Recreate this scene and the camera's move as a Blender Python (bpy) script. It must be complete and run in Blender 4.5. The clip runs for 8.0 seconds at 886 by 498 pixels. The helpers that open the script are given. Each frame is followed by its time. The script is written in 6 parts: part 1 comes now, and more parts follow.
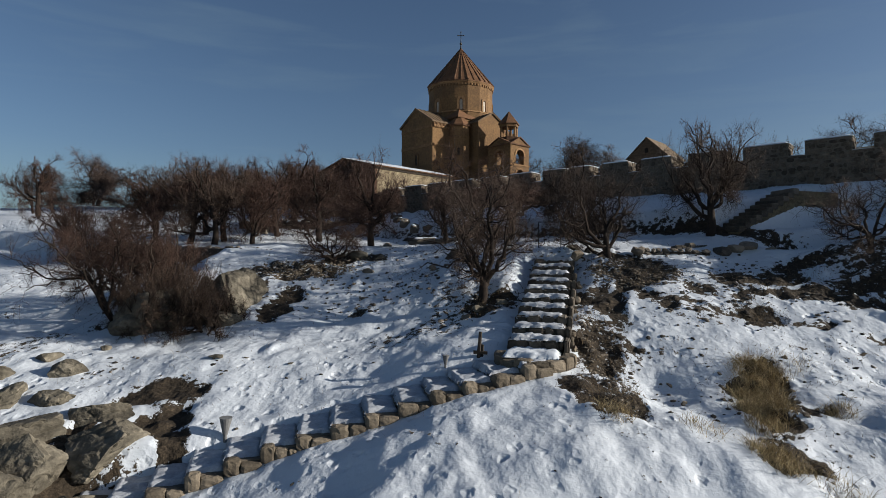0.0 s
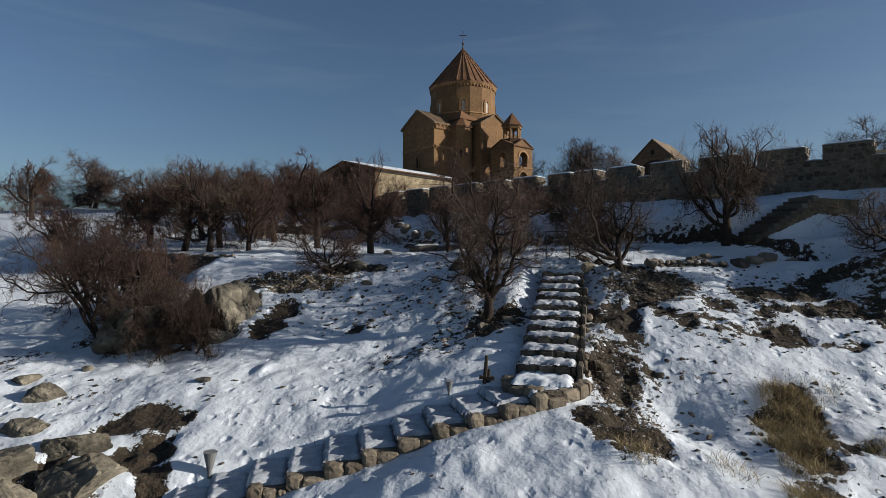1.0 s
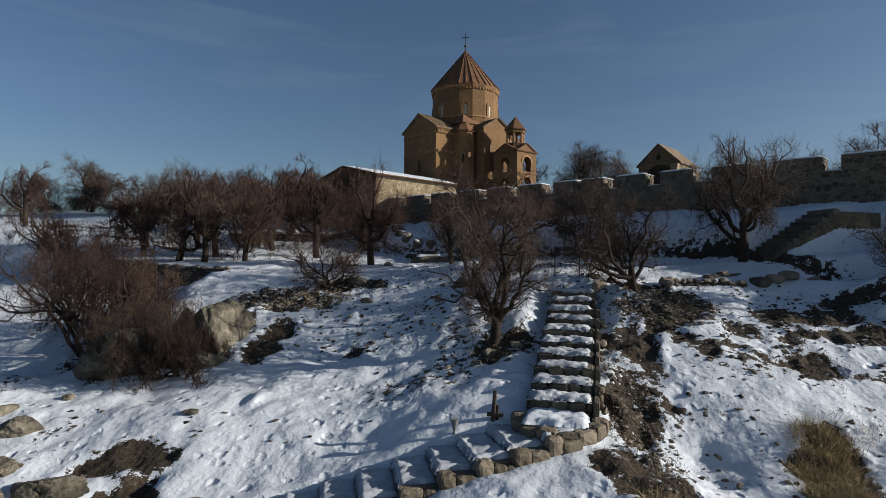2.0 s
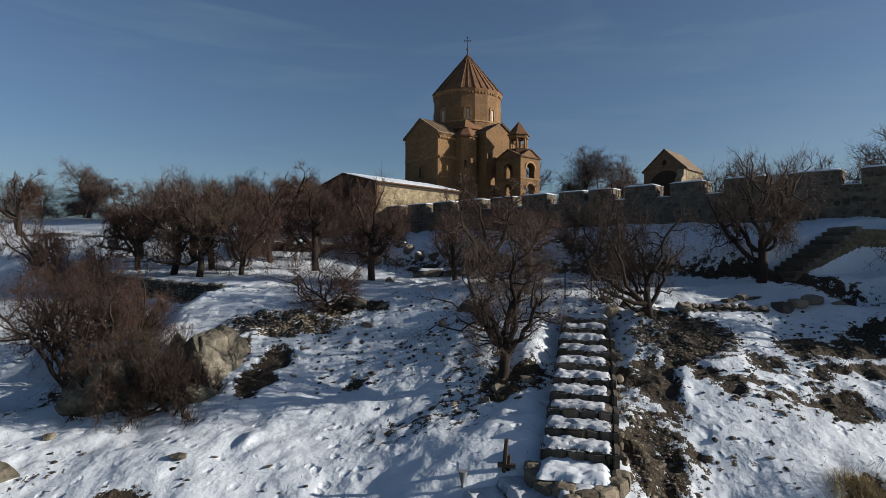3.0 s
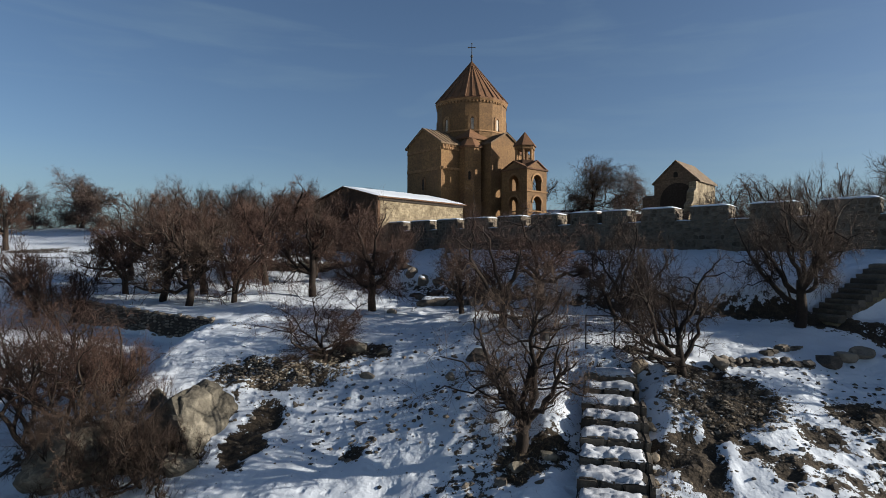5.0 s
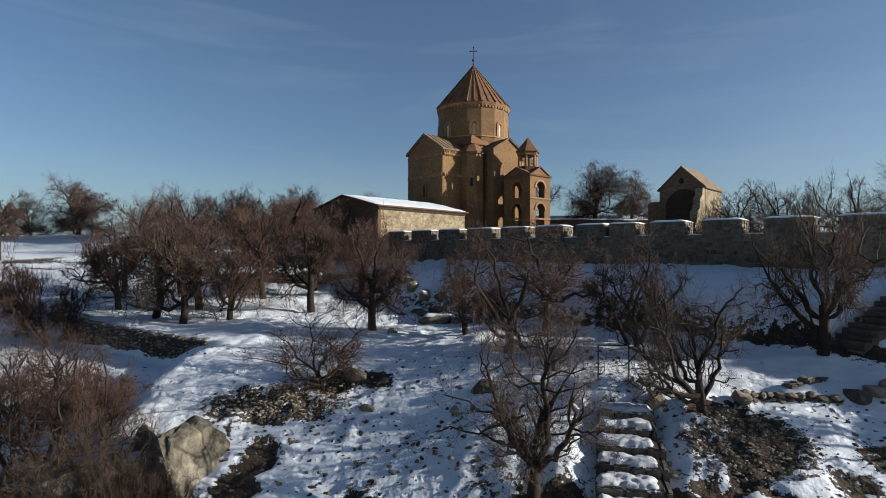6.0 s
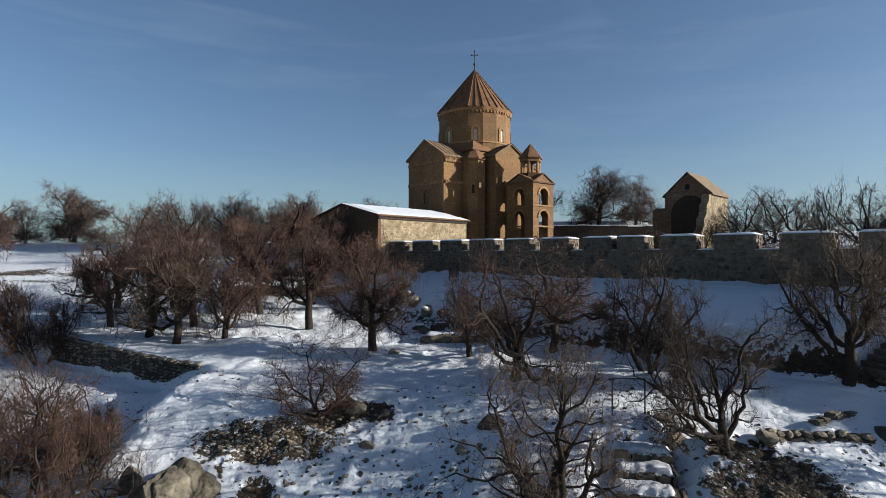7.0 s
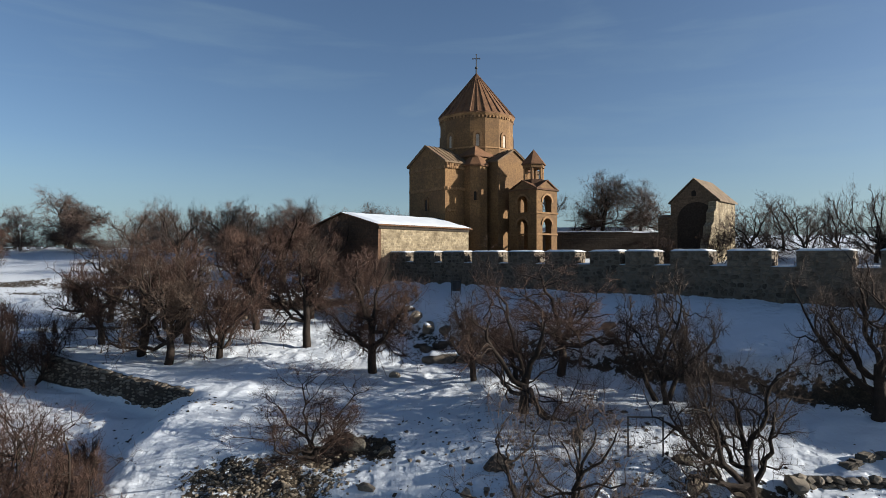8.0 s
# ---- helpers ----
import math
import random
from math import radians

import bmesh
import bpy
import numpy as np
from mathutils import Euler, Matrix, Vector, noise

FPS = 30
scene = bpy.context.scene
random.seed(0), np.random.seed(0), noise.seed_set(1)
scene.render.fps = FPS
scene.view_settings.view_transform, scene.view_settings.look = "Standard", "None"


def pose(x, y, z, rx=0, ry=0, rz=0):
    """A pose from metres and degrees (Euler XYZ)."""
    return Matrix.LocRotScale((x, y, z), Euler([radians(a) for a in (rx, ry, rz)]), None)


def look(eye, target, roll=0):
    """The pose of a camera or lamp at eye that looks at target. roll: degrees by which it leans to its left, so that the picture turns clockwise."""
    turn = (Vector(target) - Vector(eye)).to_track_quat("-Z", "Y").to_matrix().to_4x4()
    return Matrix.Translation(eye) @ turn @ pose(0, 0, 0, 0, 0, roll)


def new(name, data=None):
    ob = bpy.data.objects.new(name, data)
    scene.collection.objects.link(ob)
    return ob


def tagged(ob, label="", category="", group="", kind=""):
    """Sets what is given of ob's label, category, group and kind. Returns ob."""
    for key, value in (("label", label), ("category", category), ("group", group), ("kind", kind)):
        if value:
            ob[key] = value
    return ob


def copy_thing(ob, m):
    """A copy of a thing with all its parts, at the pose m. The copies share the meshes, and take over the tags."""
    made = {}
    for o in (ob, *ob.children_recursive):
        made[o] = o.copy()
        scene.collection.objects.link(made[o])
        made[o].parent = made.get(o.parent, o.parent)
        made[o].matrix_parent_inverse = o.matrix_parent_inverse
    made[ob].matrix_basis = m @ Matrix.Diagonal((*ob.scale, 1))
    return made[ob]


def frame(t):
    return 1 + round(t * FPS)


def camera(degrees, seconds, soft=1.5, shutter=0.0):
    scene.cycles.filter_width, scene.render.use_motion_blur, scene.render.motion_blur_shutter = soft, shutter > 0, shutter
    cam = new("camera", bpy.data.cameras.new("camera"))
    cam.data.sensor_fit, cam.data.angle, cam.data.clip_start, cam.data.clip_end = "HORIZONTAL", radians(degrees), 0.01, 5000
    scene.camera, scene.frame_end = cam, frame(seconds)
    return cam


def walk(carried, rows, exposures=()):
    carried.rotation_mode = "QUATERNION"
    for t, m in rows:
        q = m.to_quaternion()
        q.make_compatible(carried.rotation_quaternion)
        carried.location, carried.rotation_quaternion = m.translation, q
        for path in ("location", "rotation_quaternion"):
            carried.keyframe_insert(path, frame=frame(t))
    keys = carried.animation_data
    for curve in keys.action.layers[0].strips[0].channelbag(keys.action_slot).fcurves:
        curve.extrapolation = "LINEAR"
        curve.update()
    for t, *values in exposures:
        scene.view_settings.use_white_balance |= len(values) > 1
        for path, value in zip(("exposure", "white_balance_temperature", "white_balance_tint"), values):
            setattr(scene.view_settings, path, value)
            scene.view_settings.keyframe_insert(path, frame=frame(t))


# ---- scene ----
cam = camera(76.0, 8.0, soft=0.6)
PATH = [
    (0, (0.479, -0.025, 5.58), (0.405, 1.973, 5.607), 0.2),
    (0.5, (0.453, 0.557, 5.809), (0.377, 2.555, 5.835), 0.2),
    (1, (0.379, 1.205, 6.083), (0.3, 3.203, 6.109), 0.2),
    (1.5, (0.302, 1.786, 6.386), (0.222, 3.785, 6.413), 0.3),
    (3, (0.017, 3.511, 7.655), (-0.067, 5.509, 7.681), 0.3),
    (3.5, (-0.085, 4.013, 8.07), (-0.169, 6.011, 8.095), 0.3),
    (4, (-0.171, 4.562, 8.457), (-0.257, 6.56, 8.483), 0.4),
    (4.5, (-0.249, 5.053, 8.829), (-0.336, 7.051, 8.855), 0.4),
    (6, (-0.499, 6.671, 10.15), (-0.588, 8.669, 10.174), 0.3),
    (6.5, (-0.586, 7.172, 10.588), (-0.676, 9.17, 10.611), 0.2),
    (7, (-0.668, 7.764, 11.049), (-0.758, 9.762, 11.072), 0.1),
    (7.5, (-0.721, 8.317, 11.48), (-0.814, 10.315, 11.502), 0.0),
    (8, (-0.819, 8.9, 11.975), (-0.911, 10.898, 11.995), 0.0),
]
walk(cam, [(t, look(eye, target, roll)) for t, eye, target, roll in PATH],
     exposures=[(0.0, 0.42), (1.5, 0.44), (3.5, 0.60), (4.5, 0.72), (6.5, 0.93), (8.0, 0.98)])

# ---- sky and sun ----
SUN_AZ, SUN_EL = radians(-4.0), radians(18.0)          # azimuth from +x towards +y, height
world = bpy.data.worlds.new("sky")
scene.world = world
world.use_nodes = True
wn, wl = world.node_tree.nodes, world.node_tree.links
sky = wn.new("ShaderNodeTexSky")
sky.sky_type, sky.sun_disc = "NISHITA", False
sky.sun_elevation, sky.sun_rotation = SUN_EL, radians(90) - SUN_AZ
sky.altitude, sky.air_density, sky.dust_density, sky.ozone_density = 1700, 1.1, 4.2, 3.2
wn["Background"].inputs["Strength"].default_value = 0.057
# thin, drawn-out high cloud
wc, wm, wt, wr, wx = (wn.new("ShaderNode" + k) for k in ("TexCoord", "Mapping", "TexNoise", "ValToRGB", "Mix"))
wm.inputs["Scale"].default_value, wm.inputs["Rotation"].default_value = (1.3, 1.3, 9.0), (0.0, radians(4), 0.0)
wt.inputs["Scale"].default_value, wt.inputs["Detail"].default_value, wt.inputs["Roughness"].default_value, wt.inputs["Distortion"].default_value = 2.2, 7, 0.55, 0.6
wr.color_ramp.elements[0].position, wr.color_ramp.elements[1].position = 0.50, 0.78
wr.color_ramp.elements[0].color, wr.color_ramp.elements[1].color = (0, 0, 0, 1), (0.15, 0.15, 0.15, 1)
wx.data_type = "RGBA"
wx.inputs[7].default_value = (3.2, 4.5, 4.9, 1)
wl.new(wc.outputs["Generated"], wm.inputs["Vector"])
wl.new(wm.outputs["Vector"], wt.inputs["Vector"])
wl.new(wt.outputs["Fac"], wr.inputs["Fac"])
wl.new(wr.outputs["Color"], wx.inputs[0])
wl.new(sky.outputs["Color"], wx.inputs[6])
# pale haze low over the horizon
ws, wh, wz = (wn.new("ShaderNode" + k) for k in ("SeparateXYZ", "ValToRGB", "Mix"))
wh.color_ramp.elements[0].position, wh.color_ramp.elements[1].position = 0.0, 0.17
wh.color_ramp.elements[0].color, wh.color_ramp.elements[1].color = (0.62, 0.62, 0.62, 1), (0, 0, 0, 1)
wz.data_type = "RGBA"
wz.inputs[7].default_value = (2.7, 4.2, 4.9, 1)
wl.new(wc.outputs["Generated"], ws.inputs[0])
wl.new(ws.outputs["Z"], wh.inputs["Fac"])
wl.new(wh.outputs["Color"], wz.inputs[0])
wl.new(wx.outputs[2], wz.inputs[6])
wl.new(wz.outputs[2], wn["Background"].inputs["Color"])

sun_dir = Vector((math.cos(SUN_EL) * math.cos(SUN_AZ), math.cos(SUN_EL) * math.sin(SUN_AZ), math.sin(SUN_EL)))
sun = new("sun", bpy.data.lights.new("sun", "SUN"))
sun.data.energy, sun.data.angle, sun.data.color = 5.0, radians(0.55), (1.0, 0.95, 0.87)
sun.matrix_world = look(sun_dir * 300, (0, 0, 0))


# ---- small tools ----
def part(name, bm, material, parent=None, label=""):
    """Links a bmesh as one mesh object, under a thing or a part if one is given."""
    mesh = bpy.data.meshes.new(name)
    bm.to_mesh(mesh)
    bm.free()
    mesh.materials.append(material)
    ob = new(name, mesh)
    ob.parent = parent
    if label:
        ob["label"] = label
    return ob


def mesh_part(name, verts, faces, material, parent=None, label="", smooth=False):
    mesh = bpy.data.meshes.new(name)
    mesh.from_pydata(verts, [], faces)
    if smooth:
        mesh.polygons.foreach_set("use_smooth", [True] * len(mesh.polygons))
    mesh.materials.append(material)
    ob = new(name, mesh)
    ob.parent = parent
    if label:
        ob["label"] = label
    return ob


def shared(name, mesh, m, parent=None):
    """One more piece on a mesh that is already there."""
    ob = new(name, mesh)
    ob.parent = parent
    ob.matrix_basis = m
    return ob


def thing(name, m, label, category, group="", kind=""):
    ob = new(name)
    ob.empty_display_size = 0.2
    ob.matrix_basis = m
    return tagged(ob, label, category, group, kind)


def box(bm, x0, x1, y0, y1, z0, z1):
    vs = [bm.verts.new((x, y, z)) for z in (z0, z1) for x, y in ((x0, y0), (x1, y0), (x1, y1), (x0, y1))]
    for f in ((3, 2, 1, 0), (4, 5, 6, 7), (0, 1, 5, 4), (1, 2, 6, 5), (2, 3, 7, 6), (3, 0, 4, 7)):
        bm.faces.new([vs[i] for i in f])
    return vs


def prism(bm, outline, z0, z1, top=None):
    """An upright prism on an outline of (x, y); top: the outline above, when it differs."""
    top = top or outline
    lo = [bm.verts.new((x, y, z0)) for x, y in outline]
    hi = [bm.verts.new((x, y, z1)) for x, y in top]
    n = len(lo)
    for i in range(n):
        bm.faces.new((lo[i], lo[(i + 1) % n], hi[(i + 1) % n], hi[i]))
    bm.faces.new(lo[::-1])
    bm.faces.new(hi)


def extrude_profile(bm, profile, axis, a, b):
    """Pulls an upright profile of (across, z) along 'x' or 'y' from a to b."""
    put = (lambda s, c, z: (s, c, z)) if axis == "x" else (lambda s, c, z: (c, s, z))
    lo = [bm.verts.new(put(a, c, z)) for c, z in profile]
    hi = [bm.verts.new(put(b, c, z)) for c, z in profile]
    n = len(lo)
    for i in range(n):
        bm.faces.new((lo[i], lo[(i + 1) % n], hi[(i + 1) % n], hi[i]))
    bm.faces.new(lo[::-1])
    bm.faces.new(hi)
    bmesh.ops.recalc_face_normals(bm, faces=bm.faces[:])


def cylinder(bm, p, q, r0, r1, sides=8):
    p, q = Vector(p), Vector(q)
    turn = (q - p).to_track_quat("Z", "Y").to_matrix()
    rings = []
    for c, r in ((p, r0), (q, r1)):
        rings.append([bm.verts.new(c + turn @ Vector((r * math.cos(k * math.tau / sides), r * math.sin(k * math.tau / sides), 0))) for k in range(sides)])
    for k in range(sides):
        bm.faces.new((rings[0][k], rings[0][(k + 1) % sides], rings[1][(k + 1) % sides], rings[1][k]))
    bm.faces.new(rings[0][::-1])
    bm.faces.new(rings[1])


def box_uv(bm):
    """Metres along and up each face, for coursed masonry."""
    bmesh.ops.recalc_face_normals(bm, faces=bm.faces[:])
    uv = bm.loops.layers.uv.new("courses")
    for f in bm.faces:
        n = f.normal
        along = Vector((0, 0, 1)).cross(n)
        up = Vector((0, 0, 1))
        if along.length < 0.35:
            along, up = Vector((1, 0, 0)), Vector((0, 1, 0))
        along.normalize()
        for lp in f.loops:
            lp[uv].uv = (lp.vert.co.dot(along) + 0.37 * (n.x + 2 * n.y), lp.vert.co.dot(up))


def lattice(ix, iy, seed):
    h = (ix.astype(np.int64) * 374761393 + iy.astype(np.int64) * 668265263 + seed * 144665) & 0x7FFFFFFF
    h = ((h ^ (h >> 13)) * 1274126177) & 0x7FFFFFFF
    return ((h ^ (h >> 16)) & 0xFFFF) / 65535.0


def soft_noise(x, y, size, seed=0):
    """Smooth noise from -1 to 1 over the plan."""
    x, y = np.asarray(x, float) / size, np.asarray(y, float) / size
    ix, iy = np.floor(x), np.floor(y)
    fx, fy = x - ix, y - iy
    fx, fy = fx * fx * (3 - 2 * fx), fy * fy * (3 - 2 * fy)
    a, b = lattice(ix, iy, seed), lattice(ix + 1, iy, seed)
    c, d = lattice(ix, iy + 1, seed), lattice(ix + 1, iy + 1, seed)
    return 2 * ((a + (b - a) * fx) * (1 - fy) + (c + (d - c) * fx) * fy) - 1


# ---- materials ----
def material(name, rough=0.8):
    m = bpy.data.materials.new(name)
    m.use_nodes = True
    n, l = m.node_tree.nodes, m.node_tree.links
    b = n["Principled BSDF"]
    b.inputs["Roughness"].default_value = rough
    b.inputs["Specular IOR Level"].default_value = 0.25
    return m, n, l, b


def noise_node(n, l, coord, scale, detail=4.0, rough=0.6):
    t = n.new("ShaderNodeTexNoise")
    t.inputs["Scale"].default_value, t.inputs["Detail"].default_value, t.inputs["Roughness"].default_value = scale, detail, rough
    l.new(coord, t.inputs["Vector"])
    return t.outputs["Fac"]


def ramp_node(n, l, fac, stops):
    r = n.new("ShaderNodeValToRGB")
    while len(r.color_ramp.elements) < len(stops):
        r.color_ramp.elements.new(0.5)
    for e, (p, c) in zip(r.color_ramp.elements, stops):
        e.position, e.color = p, (*c, 1) if len(c) == 3 else c
    l.new(fac, r.inputs["Fac"])
    return r.outputs["Color"]


def mix_node(n, l, fac, a, b, how="MIX"):
    m = n.new("ShaderNodeMix")
    m.data_type, m.blend_type = "RGBA", how
    for value, at in ((fac, m.inputs[0]), (a, m.inputs[6]), (b, m.inputs[7])):
        if isinstance(value, (int, float)):
            at.default_value = value
        elif isinstance(value, tuple):
            at.default_value = (*value, 1)
        else:
            l.new(value, at)
    return m.outputs[2]


def math_node(n, l, how, a, b=0.0, clamp=False):
    m = n.new("ShaderNodeMath")
    m.operation, m.use_clamp = how, clamp
    for value, at in ((a, m.inputs[0]), (b, m.inputs[1])):
        if isinstance(value, (int, float)):
            at.default_value = value
        else:
            l.new(value, at)
    return m.outputs[0]


def bump_node(n, l, b, height, strength, distance):
    t = n.new("ShaderNodeBump")
    t.inputs["Strength"].default_value, t.inputs["Distance"].default_value = strength, distance
    l.new(height, t.inputs["Height"])
    l.new(t.outputs["Normal"], b.inputs["Normal"])


def plain(name, stops, scale, rough=0.85, bump=0.5, depth=0.02, vary=0.25, fine=7.0):
    """A mottled surface: two sizes of noise in one ramp of colours, a change from piece to piece, and relief."""
    m, n, l, b = material(name, rough)
    co = n.new("ShaderNodeTexCoord").outputs["Object"]
    big, small = noise_node(n, l, co, scale, 5), noise_node(n, l, co, scale * fine, 4)
    fac = math_node(n, l, "ADD", math_node(n, l, "MULTIPLY", big, 0.6), math_node(n, l, "MULTIPLY", small, 0.4))
    rnd = n.new("ShaderNodeObjectInfo").outputs["Random"]
    fac = math_node(n, l, "ADD", fac, math_node(n, l, "MULTIPLY", math_node(n, l, "SUBTRACT", rnd, 0.5), vary))
    isl = n.new("ShaderNodeNewGeometry").outputs["Random Per Island"]
    fac = math_node(n, l, "ADD", fac, math_node(n, l, "MULTIPLY", math_node(n, l, "SUBTRACT", isl, 0.5), vary))
    l.new(ramp_node(n, l, fac, stops), b.inputs["Base Color"])
    bump_node(n, l, b, math_node(n, l, "ADD", big, math_node(n, l, "MULTIPLY", small, 0.5)), bump, depth)
    return m


def rock_material():
    """Grey-tan limestone: stains at two sizes, drawn-out beds, small pits."""
    m, n, l, b = material("limestone", 0.92)
    co = n.new("ShaderNodeTexCoord").outputs["Object"]
    turn = n.new("ShaderNodeMapping")
    turn.inputs["Rotation"].default_value, turn.inputs["Scale"].default_value = (0.5, 0.35, 0.4), (1.0, 1.0, 1.7)
    l.new(co, turn.inputs["Vector"])
    beds = noise_node(n, l, turn.outputs["Vector"], 1.1, 5, 0.6)
    big, small = noise_node(n, l, co, 0.8, 6, 0.65), noise_node(n, l, co, 5.0, 4, 0.55)
    fac = math_node(n, l, "ADD", math_node(n, l, "MULTIPLY", big, 0.4), math_node(n, l, "ADD", math_node(n, l, "MULTIPLY", small, 0.25), math_node(n, l, "MULTIPLY", beds, 0.35)))
    l.new(ramp_node(n, l, fac, ((0.36, (0.028, 0.024, 0.019)), (0.46, (0.080, 0.070, 0.053)), (0.55, (0.135, 0.118, 0.089)), (0.66, (0.29, 0.255, 0.195)))), b.inputs["Base Color"])
    h = math_node(n, l, "ADD", math_node(n, l, "MULTIPLY", beds, 1.3), math_node(n, l, "ADD", big, math_node(n, l, "MULTIPLY", small, 0.5)))
    bump_node(n, l, b, h, 0.8, 0.13)
    return m


ROCK = rock_material()
RUBBLE = plain("rubble_stone", ((0.25, (0.025, 0.021, 0.018)), (0.5, (0.075, 0.062, 0.049)), (0.8, (0.20, 0.168, 0.13))), 3.0, 0.9, 0.7, 0.02, 0.45)
PATH_STONE = plain("path_stone", ((0.25, (0.040, 0.034, 0.028)), (0.5, (0.115, 0.098, 0.077)), (0.8, (0.24, 0.205, 0.16))), 2.5, 0.9, 0.8, 0.02, 0.3)
STEP_STONE = plain("step_stone", ((0.25, (0.030, 0.025, 0.020)), (0.5, (0.080, 0.067, 0.052)), (0.8, (0.17, 0.145, 0.112))), 2.5, 0.9, 0.9, 0.03, 0.25)
KERB_STONE = plain("kerb_stone", ((0.25, (0.055, 0.044, 0.032)), (0.5, (0.145, 0.118, 0.085)), (0.8, (0.28, 0.23, 0.17))), 2.5, 0.9, 0.8, 0.03, 0.25)
WALL_STONE = plain("wall_stone", ((0.25, (0.045, 0.034, 0.024)), (0.5, (0.135, 0.106, 0.076)), (0.8, (0.29, 0.232, 0.165))), 2.2, 0.9, 0.7, 0.02, 0.24)
MORTAR = plain("wall_core", ((0.3, (0.075, 0.063, 0.049)), (0.7, (0.18, 0.152, 0.118))), 3.0, 0.95, 0.8, 0.03, 0.0)
BARK = plain("bark", ((0.3, (0.010, 0.007, 0.0055)), (0.7, (0.038, 0.027, 0.020))), 6.0, 0.95, 0.9, 0.02, 0.2)
TWIG = plain("twigs", ((0.3, (0.028, 0.0155, 0.0115)), (0.7, (0.090, 0.053, 0.039))), 2.0, 0.9, 0.0, 0.01, 0.35)
TWIG_GREY = plain("grey_twigs", ((0.3, (0.028, 0.0185, 0.014)), (0.7, (0.092, 0.064, 0.047))), 2.0, 0.9, 0.0, 0.01, 0.35)
# Distance haze over the skyline trees is put into this paler colour.
TWIG_HAZED = plain("hazed_far_twigs", ((0.3, (0.044, 0.031, 0.026)), (0.7, (0.120, 0.086, 0.070))), 2.0, 0.9, 0.0, 0.01, 0.35)
TWIG_DARK = plain("dark_twigs", ((0.3, (0.018, 0.0115, 0.008)), (0.7, (0.058, 0.038, 0.027))), 2.0, 0.9, 0.0, 0.01, 0.35)
GRASS = plain("dry_grass", ((0.3, (0.17, 0.125, 0.062)), (0.7, (0.55, 0.44, 0.25))), 2.0, 0.9, 0.0, 0.01, 0.5)
METAL = plain("dark_metal", ((0.3, (0.02, 0.02, 0.02)), (0.7, (0.05, 0.05, 0.05))), 5.0, 0.6, 0.2, 0.005, 0.1)
WOOD = plain("weathered_wood", ((0.3, (0.018, 0.014, 0.011)), (0.7, (0.055, 0.042, 0.032))), 4.0, 0.9, 0.6, 0.01, 0.2)
# Shade inside windows and niches, put on as the colour of flat panels.
DARK = plain("shaded_inside", ((0.3, (0.012, 0.010, 0.008)), (0.7, (0.03, 0.025, 0.02))), 2.0, 0.95, 0.2, 0.01, 0.0)


def snow_material():
    m, n, l, b = material("snow", 0.55)
    co = n.new("ShaderNodeTexCoord").outputs["Object"]
    big, small = noise_node(n, l, co, 1.3, 5), noise_node(n, l, co, 14, 4)
    l.new(mix_node(n, l, big, (0.52, 0.555, 0.595), (0.615, 0.65, 0.69)), b.inputs["Base Color"])
    bump_node(n, l, b, math_node(n, l, "ADD", big, math_node(n, l, "MULTIPLY", small, 0.25)), 0.6, 0.05)
    return m


SNOW = snow_material()
TRODDEN = plain("trodden_snow", ((0.3, (0.27, 0.28, 0.30)), (0.55, (0.46, 0.48, 0.51)), (0.75, (0.58, 0.61, 0.65))), 2.5, 0.6, 0.6, 0.03, 0.1)


